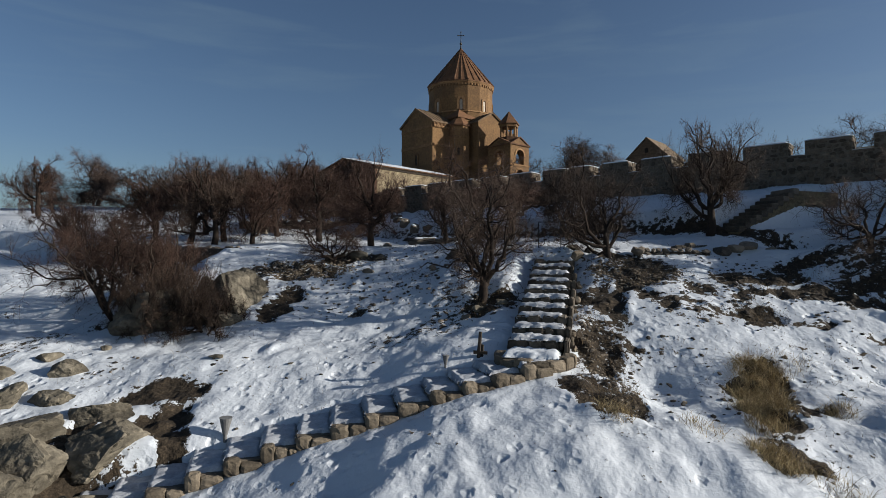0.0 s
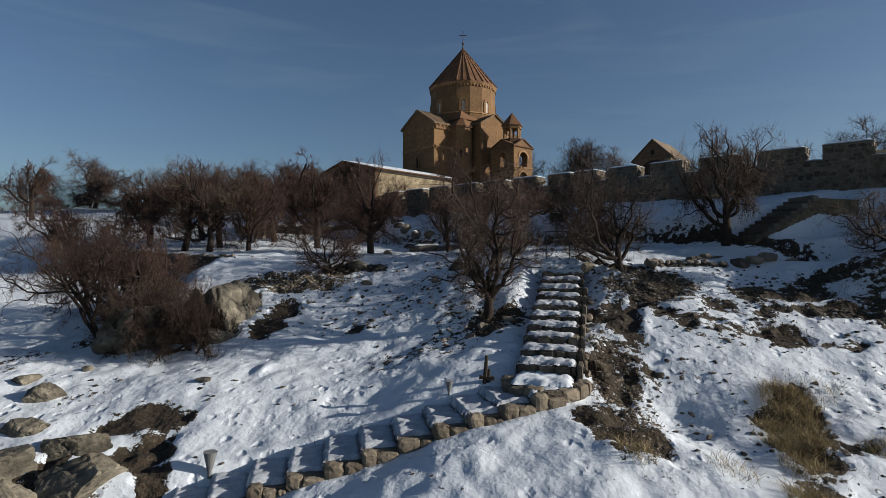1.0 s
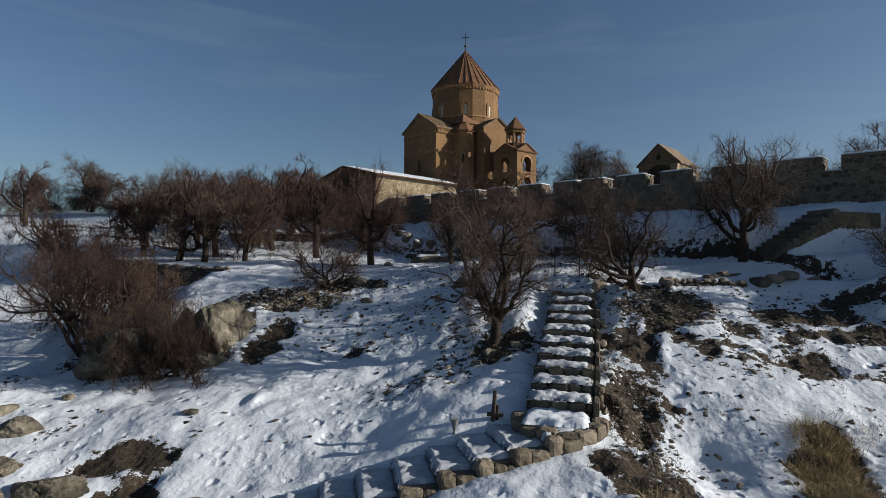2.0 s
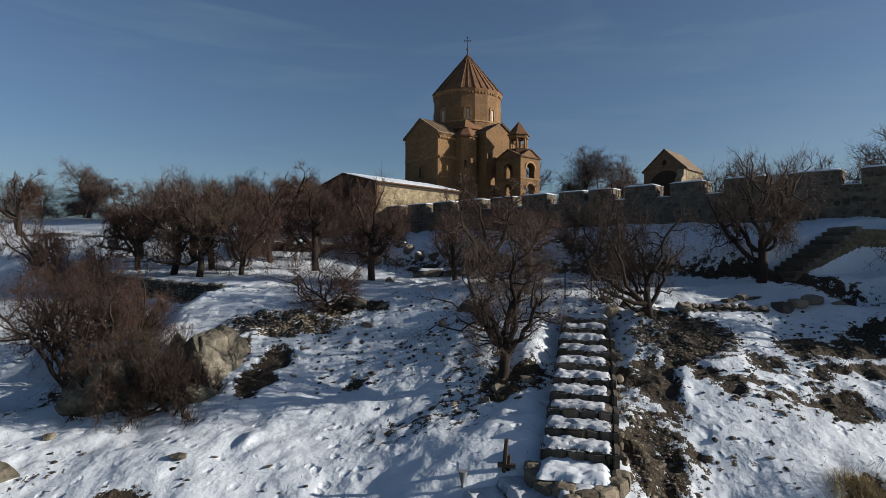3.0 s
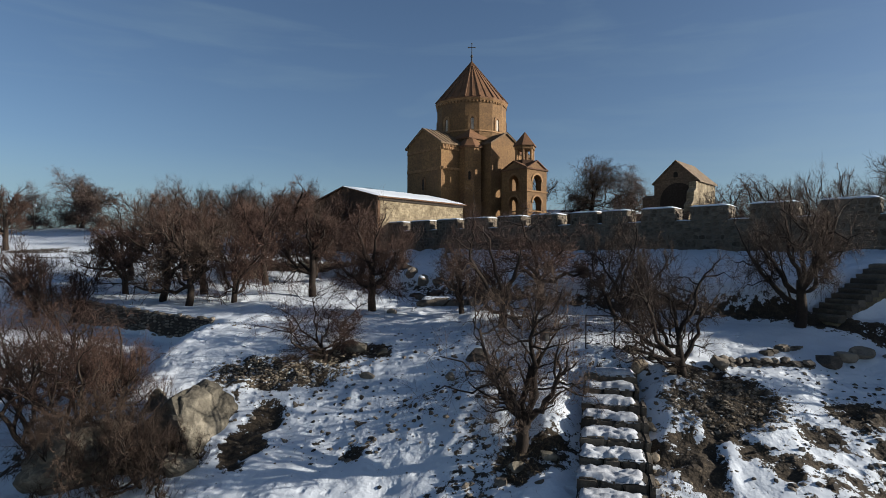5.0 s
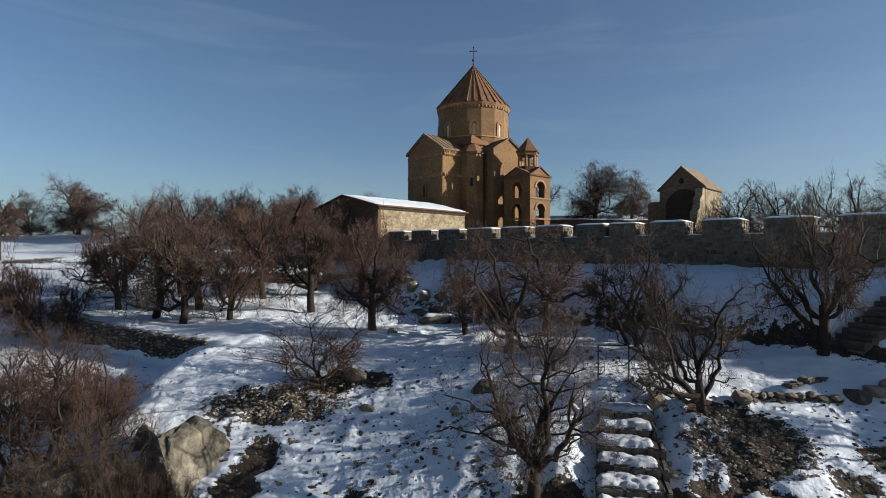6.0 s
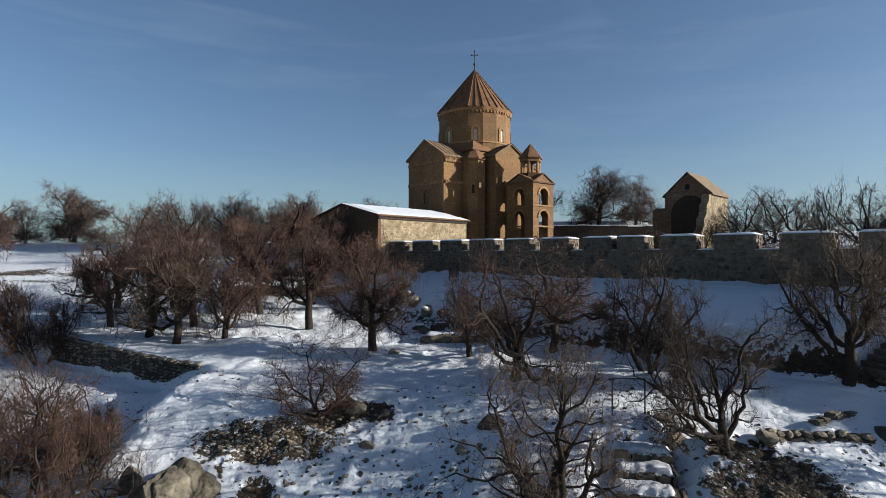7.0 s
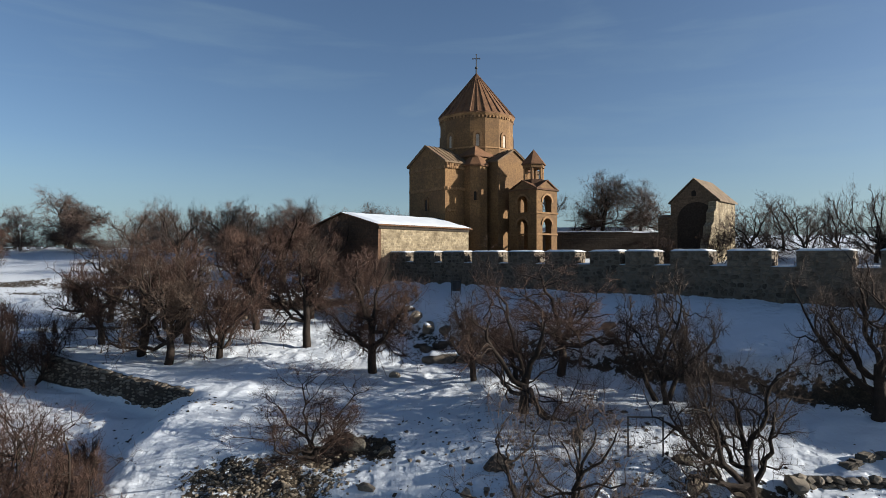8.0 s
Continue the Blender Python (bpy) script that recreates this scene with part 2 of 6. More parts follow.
def ground_material():
    """Snow, worn through to soil where the 'bare' attribute and the small hollows say so."""
    m, n, l, b = material("snowy_ground", 0.7)
    co = n.new("ShaderNodeTexCoord").outputs["Object"]
    bare = n.new("ShaderNodeAttribute")
    bare.attribute_name = "bare"
    big, mid, small = noise_node(n, l, co, 0.9, 5), noise_node(n, l, co, 4.0, 4, 0.55), noise_node(n, l, co, 18, 4)
    edge = math_node(n, l, "ADD", bare.outputs["Fac"], math_node(n, l, "MULTIPLY", math_node(n, l, "SUBTRACT", mid, 0.5), 1.7))
    edge = math_node(n, l, "ADD", edge, math_node(n, l, "MULTIPLY", math_node(n, l, "SUBTRACT", small, 0.5), 0.7))
    cut = n.new("ShaderNodeMapRange")
    cut.interpolation_type = "SMOOTHSTEP"
    cut.inputs["From Min"].default_value, cut.inputs["From Max"].default_value = 0.50, 0.62
    l.new(edge, cut.inputs["Value"])
    soil = ramp_node(n, l, math_node(n, l, "ADD", math_node(n, l, "MULTIPLY", mid, 0.5), math_node(n, l, "MULTIPLY", small, 0.5)),
                     ((0.3, (0.014, 0.0105, 0.008)), (0.52, (0.036, 0.027, 0.018)), (0.72, (0.105, 0.079, 0.052))))
    white = mix_node(n, l, big, (0.50, 0.535, 0.575), (0.615, 0.65, 0.69))
    l.new(mix_node(n, l, cut.outputs["Result"], white, soil), b.inputs["Base Color"])
    l.new(math_node(n, l, "ADD", 0.55, math_node(n, l, "MULTIPLY", cut.outputs["Result"], 0.4)), b.inputs["Roughness"])
    soft = noise_node(n, l, co, 1.3, 3, 0.5)
    h = math_node(n, l, "ADD", math_node(n, l, "MULTIPLY", soft, 0.9), math_node(n, l, "ADD", math_node(n, l, "MULTIPLY", mid, 0.36), math_node(n, l, "MULTIPLY", small, 0.05)))
    h = math_node(n, l, "ADD", h, math_node(n, l, "MULTIPLY", math_node(n, l, "MULTIPLY", mid, cut.outputs["Result"]), 0.8))
    h = math_node(n, l, "SUBTRACT", h, math_node(n, l, "MULTIPLY", cut.outputs["Result"], 0.5))
    # dimples left by feet and by clods that fell
    cell = n.new("ShaderNodeTexVoronoi")
    cell.inputs["Scale"].default_value = 2.3
    wob = n.new("ShaderNodeTexNoise")
    wob.inputs["Scale"].default_value, wob.inputs["Detail"].default_value = 3.0, 2
    l.new(co, wob.inputs["Vector"])
    l.new(mix_node(n, l, 0.25, co, wob.outputs["Color"], "ADD"), cell.inputs["Vector"])
    dent = ramp_node(n, l, cell.outputs["Distance"], ((0.10, (1, 1, 1)), (0.36, (0, 0, 0))))
    dent = math_node(n, l, "MULTIPLY", dent, ramp_node(n, l, noise_node(n, l, co, 0.45, 3), ((0.40, (0, 0, 0)), (0.58, (1, 1, 1)))))
    h = math_node(n, l, "SUBTRACT", h, math_node(n, l, "MULTIPLY", dent, 0.5))
    bump_node(n, l, b, h, 0.85, 0.12)
    return m


GROUND = ground_material()


def ashlar(name, tones, mortar, block=(0.62, 0.36), dirt=(0.10, 0.07, 0.05), stained=0.55, spread=0.45, grain=((0.42, 0.38, 0.34), (1.4, 1.36, 1.3)), relief=0.8):
    """Coursed cut stone with worn joints and stains, laid out along the 'courses' map."""
    m, n, l, b = material(name, 0.88)
    uv = n.new("ShaderNodeUVMap")
    uv.uv_map = "courses"
    co = n.new("ShaderNodeTexCoord").outputs["Object"]
    br = n.new("ShaderNodeTexBrick")
    br.inputs["Scale"].default_value = 1.0
    br.inputs["Brick Width"].default_value, br.inputs["Row Height"].default_value = block
    br.inputs["Mortar Size"].default_value, br.inputs["Mortar Smooth"].default_value, br.inputs["Bias"].default_value = 0.012, 0.3, -0.1
    for key, c in (("Color1", tones[0]), ("Color2", tones[1]), ("Mortar", mortar)):
        br.inputs[key].default_value = (*c, 1)
    l.new(uv.outputs["UV"], br.inputs["Vector"])
    big, small = noise_node(n, l, co, spread, 5, 0.65), noise_node(n, l, co, 5, 5)
    tone = mix_node(n, l, 0.75, br.outputs["Color"], ramp_node(n, l, small, ((0.3, grain[0]), (0.7, grain[1]))), "MULTIPLY")
    stain = ramp_node(n, l, big, ((0.42, (0, 0, 0)), (0.72, (1, 1, 1))))
    l.new(mix_node(n, l, math_node(n, l, "MULTIPLY", stain, stained), tone, dirt), b.inputs["Base Color"])
    h = math_node(n, l, "ADD", math_node(n, l, "MULTIPLY", br.outputs["Fac"], -0.3), math_node(n, l, "MULTIPLY", small, 0.6))
    bump_node(n, l, b, h, relief, 0.05)
    return m


CHURCH = ashlar("red_sandstone", ((0.184, 0.108, 0.048), (0.158, 0.091, 0.041)), (0.142, 0.082, 0.037), stained=0.75, grain=((0.50, 0.47, 0.43), (1.30, 1.28, 1.24)), dirt=(0.078, 0.046, 0.026), relief=0.22)
CHURCH_ROOF = plain("roof_stone", ((0.3, (0.040, 0.020, 0.011)), (0.7, (0.155, 0.078, 0.038))), 1.2, 0.85, 0.6, 0.02, 0.2)
ARM_ROOF = plain("roof_slabs", ((0.3, (0.060, 0.040, 0.024)), (0.7, (0.19, 0.130, 0.078))), 1.5, 0.9, 0.7, 0.03, 0.2)
TRIM = plain("carved_stone", ((0.3, (0.09, 0.047, 0.021)), (0.7, (0.27, 0.158, 0.075))), 2.0, 0.85, 0.8, 0.03, 0.2)
BANK_STONE = ashlar("olive_rubble", ((0.20, 0.165, 0.10), (0.12, 0.098, 0.062)), (0.15, 0.125, 0.082), (0.34, 0.2), (0.055, 0.046, 0.03), 0.7, 1.2)
# Brown for the low building's gable end, with that side's shade mixed in.
SHADED_BROWN = ashlar("shaded_brown_rubble", ((0.125, 0.070, 0.040), (0.085, 0.048, 0.028)), (0.10, 0.060, 0.037), (0.42, 0.22), (0.05, 0.034, 0.022))
# Rubble darkened to carry shade: the unlit back wall, the chapel vault's inside.
SHADE_STONE = ashlar("shaded_rubble", ((0.050, 0.037, 0.027), (0.034, 0.025, 0.019)), (0.042, 0.032, 0.024), (0.42, 0.22), (0.025, 0.018, 0.013))
PALE_STONE = plain("pale_window_screen", ((0.3, (0.20, 0.165, 0.12)), (0.7, (0.42, 0.37, 0.30))), 4.0, 0.8, 0.4, 0.01, 0.2)
# Chapel faces turned from the sun: their shade is put into this stone.
CHAPEL_SHADE = ashlar("shaded_grey_brown_rubble", ((0.165, 0.118, 0.078), (0.115, 0.082, 0.055)), (0.13, 0.096, 0.066), (0.42, 0.22), (0.06, 0.044, 0.03))
CHAPEL_ROOF = plain("worn_roof_slabs", ((0.3, (0.085, 0.062, 0.041)), (0.7, (0.22, 0.162, 0.105))), 1.5, 0.9, 0.7, 0.03, 0.2)
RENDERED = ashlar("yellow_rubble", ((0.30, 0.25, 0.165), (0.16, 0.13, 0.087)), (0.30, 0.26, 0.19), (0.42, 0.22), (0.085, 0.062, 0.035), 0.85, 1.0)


# ---- the lie of the land ----
def ramp(v, lo, hi):
    s = np.clip((v - lo) / (hi - lo), 0, 1)
    return s * s * (3 - 2 * s)


def wall_side(x, y):
    """Metres in front of the old wall's line."""
    return -(0.647 * (x - 14.6) + 0.762 * (y - 36.8))


# Slope profiles (distance ahead, height), for the two halves of the hillside and for the bank below the wall.
LEFT = ((-400, 0, 8, 12, 14.8, 18.6, 20.5, 23.5, 27.5, 29, 36, 42, 46, 49.6, 50.1, 60, 80, 110, 180, 400),
        (-9, -4.6, -1.5, 0.0, 0.85, 2.1, 2.45, 3.55, 5.55, 5.9, 6.15, 6.7, 7.3, 7.6, 8.6, 9.9, 12.5, 13.2, 9, -8))
RIGHT = ((-400, 0, 8, 12, 14.3, 16.4, 18.7, 20.2, 23, 25, 28, 32, 60, 80, 110, 180, 400),
         (-9, -4.2, -1.0, 0.7, 1.6, 2.1, 3.35, 4.0, 5.15, 5.8, 6.4, 6.5, 7.0, 12, 13.2, 9, -8))
BANK = ((-60, -40, -25, -1, 0, 5, 6.9, 7.6, 8.3, 9.6, 14, 30), (11.6, 11.3, 11.1, 10.7, 9.72, 8.65, 8.1, 7.0, 6.55, 6.2, 3, -20))


def base_ground(x, y):
    x, y = np.asarray(x, float), np.asarray(y, float)
    side = ramp(x, -5, 4)
    z = (1 - side) * np.interp(y, *LEFT) + side * np.interp(y, *RIGHT)
    bank = np.where(y > 110, -50, np.interp(wall_side(x, y), *BANK))
    bank = bank - 5.0 * ramp(x, 25, 38) * (1 - ramp(y, 34, 46))                 # the hill falls away to the right
    bank = bank - 6.5 * ramp(x, 17, 22.5) * (1 - ramp(y, 23, 27))
    z = z - 3.0 * ramp(x, 17, 32) * (1 - ramp(y, 40, 60))
    d = np.clip(0.5 + (z - bank) / 0.8, 0, 1)
    z = bank + (z - bank) * d + 0.4 * d * (1 - d)
    z = z - 1.35 * ramp(-x, 11.5, 15.5) * ramp(y, 24, 26.5) * (1 - ramp(y - 0.55 * (-x - 12), 32.1, 32.9))   # hollow below the terrace wall
    z = z - 1.2 * ramp(-x, 11.8, 15.5) * ramp(y, 20.5, 23.5) * (1 - ramp(y, 30, 33.5))   # and its lower end beside the boulder
    z = z + 0.62 * np.exp(-((x - 2.4) / 2.8) ** 2 - ((y - 14.8) / 1.9) ** 2)      # swell at the foot of the steps
    z = z + 0.2 * np.exp(-((x - 0.4) / 1.9) ** 2 - ((y - 17.4) / 1.5) ** 2)      # knoll with the posts
    z = z - 1.5 * np.exp(-((x - 16.8) / 2.8) ** 2 - ((y - 26.0) / 1.5) ** 2)     # cut below the flight on the bank
    z = z + 3.2 * ramp(y, 75.2, 75.7) * ramp(x, 5, 8) * (1 - ramp(x, 21, 26)) + 1.8 * ramp(y, 60, 70) * ramp(x, 24, 32)
    z = z - 0.16 * ramp(x, 4.35, 4.75) * (1 - ramp(x, 5.6, 7.2)) * ramp(y, 15.5, 16.5) * (1 - ramp(y, 18, 20.5))   # ditch beside the steps
    z = z - 0.38 * np.exp(-((x - 6.0) / 1.1) ** 2 - ((y - 15.8) / 1.9) ** 2)      # hollow beside the grass
    z = z + 0.6 * np.exp(-((x - 5.4) / 2.4) ** 2 - ((y - 12.3) / 1.8) ** 2)      # shoulder below the grass
    z = z + 0.55 * np.exp(-((x - 12.0) / 1.8) ** 2 - ((y - 13.6) / 1.5) ** 2)     # rise beyond the grass
    # bed of the steps
    p, q = (x - 2.62) * 0.229 + (y - 17.05) * 0.973, np.abs((x - 2.62) * 0.973 - (y - 17.05) * 0.229)
    under = ramp(p, -0.3, 0.2) * (1 - ramp(p, 7.8, 8.6)) * (1 - ramp(q, 0.95, 1.7))
    z = z + under * (np.minimum(z, 2.72 + 0.3275 * p) - z)
    # cut along the flight that climbs the bank, and the level snow below its side wall
    sx, sy, ca, sa, run = 13.6, 27.6, 0.9321, 0.3624, 3.862
    p, q = (x - sx) * ca + (y - sy) * sa, -(x - sx) * sa + (y - sy) * ca
    line = 6.9 + np.clip(p, 0, run) * 2.15 / run
    on = ramp(p, -0.6, 0.4) * (1 - ramp(p, run + 2.8, run + 4.2))
    under = on * ramp(q, -0.25, 0.0) * (1 - ramp(q, 1.35, 1.9))
    z = z + under * (np.minimum(z, line - 0.25) - z)
    before = on * ramp(q, -4.2, -2.2) * (1 - ramp(q, -0.15, 0.1))
    z = z + before * (np.minimum(z, 6.85 + 0.05 * p) - z)
    # bed of the stepped path
    py = np.interp(-x, (-4.8, -2.9, -0.55, 4.1, 8.5), (16.3, 15.75, 15.0, 13.95, 12.4))
    pz = np.interp(-x, (-4.8, -2.9, -0.55, 4.1, 8.5), (3.0, 2.72, 2.15, 0.85, -0.5))
    on = ramp(x, -10.5, -8.0) * (1 - ramp(x, 2.6, 3.6))
    bed = on * ramp(y, py - 0.35, py - 0.05) * (1 - ramp(y, py + 1.25, py + 1.9))
    z = z + bed * (pz - 0.16 - z)
    front = (1 - ramp(x, 2.0, 5.2)) * ramp(x, -8.8, -7.6) * ramp(y, py - 6.5, py - 3.0) * (1 - ramp(y, py - 0.12, py + 0.15))
    z = z + front * (pz - 0.25 - 0.29 * np.clip(py - 0.3 - y, 0, 6) - z)
    return np.where(y > 300, np.minimum(z, -8), z)


# Where the snow has gone: x, y, half-widths, strength. Some entries serve the light, as noted.
# The five from (12.0, 19.0): stony patches, also put in for shaded snow.
BARE = ((4.1, 14.7, 0.85, 1.5, 0.84), (4.75, 17.5, 0.95, 1.8, 0.88), (5.45, 20.3, 0.7, 1.3, 0.86), (7.3, 20.4, 0.75, 0.4, 0.9), (6.6, 21.2, 0.8, 0.6, 0.9), (12.9, 21.0, 1.0, 0.5, 0.9), (14.6, 20.0, 1.2, 0.5, 0.85), (7.3, 22.6, 2.0, 1.3, 0.9), (10.4, 19.6, 0.9, 0.9, 0.9), (11.8, 22.3, 1.7, 0.7, 0.9), (15.4, 21.3, 1.9, 0.7, 0.9), (13.9, 23.0, 1.8, 0.6, 0.85), (13.2, 20.6, 1.3, 0.5, 0.8), (9.6, 21.3, 0.9, 0.5, 0.75), (16.6, 19.2, 1.0, 0.5, 0.7), (12.0, 19.0, 0.8, 0.3, 0.75), (14.2, 18.4, 1.0, 0.35, 0.7), (11.2, 20.9, 0.9, 0.35, 0.85), (9.2, 19.9, 0.6, 0.3, 0.8), (15.9, 20.4, 1.0, 0.4, 0.8), (9.3, 15.2, 0.4, 1.2, 0.8),
        (8.95, 16.6, 0.75, 0.7, 1.0), (8.4, 15.6, 0.8, 0.7, 1.0), (8.05, 14.6, 0.75, 0.7, 1.0), (7.7, 13.8, 0.5, 0.5, 0.7), (7.25, 12.5, 0.7, 0.7, 0.9), (9.8, 14.5, 0.5, 0.3, 0.9), (-7.0, 23.6, 0.9, 1.6, 0.95), (-7.3, 26.4, 2.6, 0.9, 0.72),
        (-9.0, 16.6, 1.3, 0.7, 1.0), (-7.9, 15.6, 0.75, 0.6, 1.0), (-7.3, 14.9, 0.6, 0.4, 1.0), (-10.0, 14.6, 0.5, 1.2, 0.9), (-9.6, 13.6, 1.9, 1.1, 1.0), (-10.6, 22.4, 2.6, 0.9, 0.9), (-14, 23.3, 1.6, 1.0, 0.6), (-4.6, 27.6, 1.6, 0.9, 0.95),
        (1.4, 21.2, 1.1, 0.9, 0.8), (8.2, 20.2, 0.9, 0.5, 0.8), (-3.6, 22.8, 0.6, 0.35, 0.8), (6.6, 24.2, 1.3, 0.7, 0.8),
        # Last four: unseen bare soil round the church, added to cut bounced light.
        (-1.0, 39.0, 1.9, 0.7, 1.0), (-25.5, 45.0, 2.2, 0.5, 0.9), (-39.1, 54.7, 2.4, 1.3, 0.85), (-37.8, 56.2, 2.2, 1.1, 0.85), (-34.1, 55.2, 2.0, 1.2, 0.85), (-28.3, 48.9, 1.6, 0.7, 0.85), (-35.8, 51.8, 1.8, 0.9, 0.85), (-14.6, 28.6, 1.1, 0.7, 1.0), (-3.0, 63.0, 13.0, 8.0, 1.0), (-13.0, 71.0, 8.0, 9.0, 1.0), (6.0, 58.0, 10.0, 7.0, 1.0), (13.0, 66.0, 8.0, 7.0, 1.0))


def bare_ground(x, y):
    v = np.zeros_like(np.asarray(x, float))
    px, py = x, y
    x = px + 0.55 * soft_noise(px, py, 1.5, 31) + 0.28 * soft_noise(px, py, 0.6, 32)
    y = py + 0.45 * soft_noise(px, py, 1.4, 33) + 0.25 * soft_noise(px, py, 0.55, 34)
    for cx, cy, rx, ry, s in BARE:
        d = np.sqrt(((x - cx) / rx) ** 2 + ((y - cy) / ry) ** 2)
        v = np.maximum(v, s * (1 - ramp(d, 0.55, 1.45)))
    x, y = px, py
    w = wall_side(x, y)
    foot = np.exp(-((w - 7.6) / 0.55) ** 2) * ramp(y, 24, 27) * (0.75 + 0.5 * soft_noise(x, y, 3.0, 5))
    v = np.maximum(v, np.where(y < 46, foot, 0))
    stony = ramp(soft_noise(x, y, 2.2, 9), 0.1, 0.8) * 0.47 * (0.45 + 0.55 * ramp(y, 15, 19))
    stony = stony * (1 + 0.38 * ramp(x, 4.5, 7) * ramp(y, 16, 18.5) * (1 - ramp(y, 24.5, 26)))
    return np.maximum(v, np.where((y > 8) & (y < 30), stony, stony * 0.6))


def ground(x, y):
    """The height of the snow or soil."""
    x, y = np.asarray(x, float), np.asarray(y, float)
    z = base_ground(x, y)
    near = np.exp(-((np.maximum(np.abs(x) - 25, 0)) / 15) ** 2 - (np.maximum(y - 50, 0) / 20) ** 2)
    bare = bare_ground(x, y)
    churned = (1 - ramp(y, 15.5, 18)) * ramp(x, -4, 0)
    lumps = 0.13 * soft_noise(x, y, 2.6, 1) + churned * (0.05 * soft_noise(x, y, 0.62, 61) + 0.035 * soft_noise(x, y, 0.33, 62)) + (0.075 + 0.05 * (1 - ramp(y, 12, 17))) * soft_noise(x, y, 1.1, 2) + 0.032 * soft_noise(x, y, 0.5, 3)
    rough = 0.014 * soft_noise(x, y, 0.27, 4) + 0.09 * (0.4 - np.abs(soft_noise(x, y, 0.75, 12))) * ramp(soft_noise(x, y, 4.0, 13), -0.5, 0.5) + 0.13 * np.maximum(bare, 0.2) * soft_noise(x, y, 0.36, 6)
    py = np.interp(-x, (-4.8, -2.9, -0.55, 4.1, 8.5), (16.3, 15.75, 15.0, 13.95, 12.4))
    near = near * (1 - 0.8 * ramp(y, 16.5, 17.2) * (1 - ramp(y, 24.3, 25.2)) * np.exp(-((x - 2.62 - 0.235 * (y - 17.05)) / 0.95) ** 4))
    near = near * (1 - 0.85 * np.exp(-((y - py - 0.6) / 0.9) ** 2) * ramp(x, -9.5, -8) * (1 - ramp(x, 2.6, 3.6)))
    heads = 0.14 * ramp(soft_noise(x, y, 0.62, 21), 0.42, 0.85) * ramp(soft_noise(x, y, 3.1, 22), -0.2, 0.5) * ramp(y, 17.5, 19.5) * (1 - ramp(y, 30, 36))
    rough = rough + heads
    flat = 1 - 0.6 * np.exp(-((wall_side(x, y) - 3) / 3.0) ** 2)
    return z + near * flat * (lumps + rough) + (1 - near) * 0.5 * soft_noise(x, y, 9, 8) - 0.10 * ramp(bare, 0.45, 0.9) * near


def at_ground(x, y, sink=0.0):
    return Vector((x, y, float(ground(x, y)) - sink))


def spread_axis(lo, hi, step, far_lo, far_hi):
    mid = list(np.arange(lo, hi + step / 2, step))
    out, s, v = [], step, hi
    while v < far_hi:
        s *= 1.16
        v += s
        out.append(v)
    back, s, v = [], step, lo
    while v > far_lo:
        s *= 1.16
        v -= s
        back.append(v)
    return np.array(back[::-1] + mid + out)


def build_ground():
    xs, ys = spread_axis(-25, 24, 0.135, -3500, 3500), spread_axis(8, 46, 0.135, -600, 4000)
    gx, gy = np.meshgrid(xs, ys)
    gz = ground(gx, gy)
    nx, ny = len(xs), len(ys)
    i = np.arange(nx * ny).reshape(ny, nx)
    quads = np.stack([i[:-1, :-1], i[:-1, 1:], i[1:, 1:], i[1:, :-1]], -1).reshape(-1, 4)
    ob = mesh_part("ground", np.stack([gx, gy, gz], -1).reshape(-1, 3).tolist(), quads.tolist(), GROUND, smooth=True)
    att = ob.data.attributes.new("bare", "FLOAT", "POINT")
    att.data.foreach_set("value", bare_ground(gx, gy).ravel().astype(np.float32))
    return tagged(ob, "snow-covered hillside with bare soil patches", "ground", kind="structure")


build_ground()


# ---- the crenellated wall ----
def masonry_patch(rng, length, z0, z1, cell=0.34, rise=0.23):
    """Uneven rubble over a strip: each stone as (along, up, width, height)."""
    out, row, z = [], 0, z0
    while z < z1 - 0.04:
        s = -rng.uniform(0, cell)
        while s < length:
            w, h = cell * rng.uniform(0.55, 1.55), rise * rng.uniform(0.75, 1.5)
            up = z + rng.uniform(-0.05, 0.05)
            a, b, h = max(s, 0.0), min(s + w, length), min(h, z1 - up)
            if b - a > 0.09 and h > 0.08:
                out.append((a, up, b - a, h))
            s += w * rng.uniform(0.9, 1.1)
        z += rise
        row += 1
    return out


def stone_face(rng, n=7):
    """A face stone within a unit square, bulging towards -y: a many-cornered outline, drawn in at the front."""
    outline = []
    for k in range(n):
        a = (k + rng.uniform(-0.25, 0.25)) * math.tau / n
        c, s = math.cos(a), math.sin(a)
        q = 0.5 / max(abs(c), abs(s)) * 0.55 + 0.5 * 0.45
        q *= rng.uniform(0.86, 1.0)
        outline.append((0.5 + q * c, 0.5 + q * s))
    back = [(x, 0.02, z) for x, z in outline]
    front = [(0.5 + (x - 0.5) * 0.8, -0.028 + rng.uniform(-0.008, 0.008), 0.5 + (z - 0.5) * 0.8) for x, z in outline]
    return back + front, [tuple(range(n, 2 * n))] + [(k, (k + 1) % n, n + (k + 1) % n, n + k) for k in range(n)]


STONE_KINDS = []
_rng = random.Random(3)
for _k in range(14):
    _v, _f = stone_face(_rng)
    _mesh = bpy.data.meshes.new("stone")
    _mesh.from_pydata(_v, [], _f)
    _mesh.materials.append(WALL_STONE)
    STONE_KINDS.append(_mesh)

WALL_DIR = Vector((0.762, -0.647, 0)).normalized()
WALL_TURN = math.degrees(math.atan2(WALL_DIR.y, WALL_DIR.x))
WALL_TOP, SILL, THICK = 12.18, 11.40, 1.2
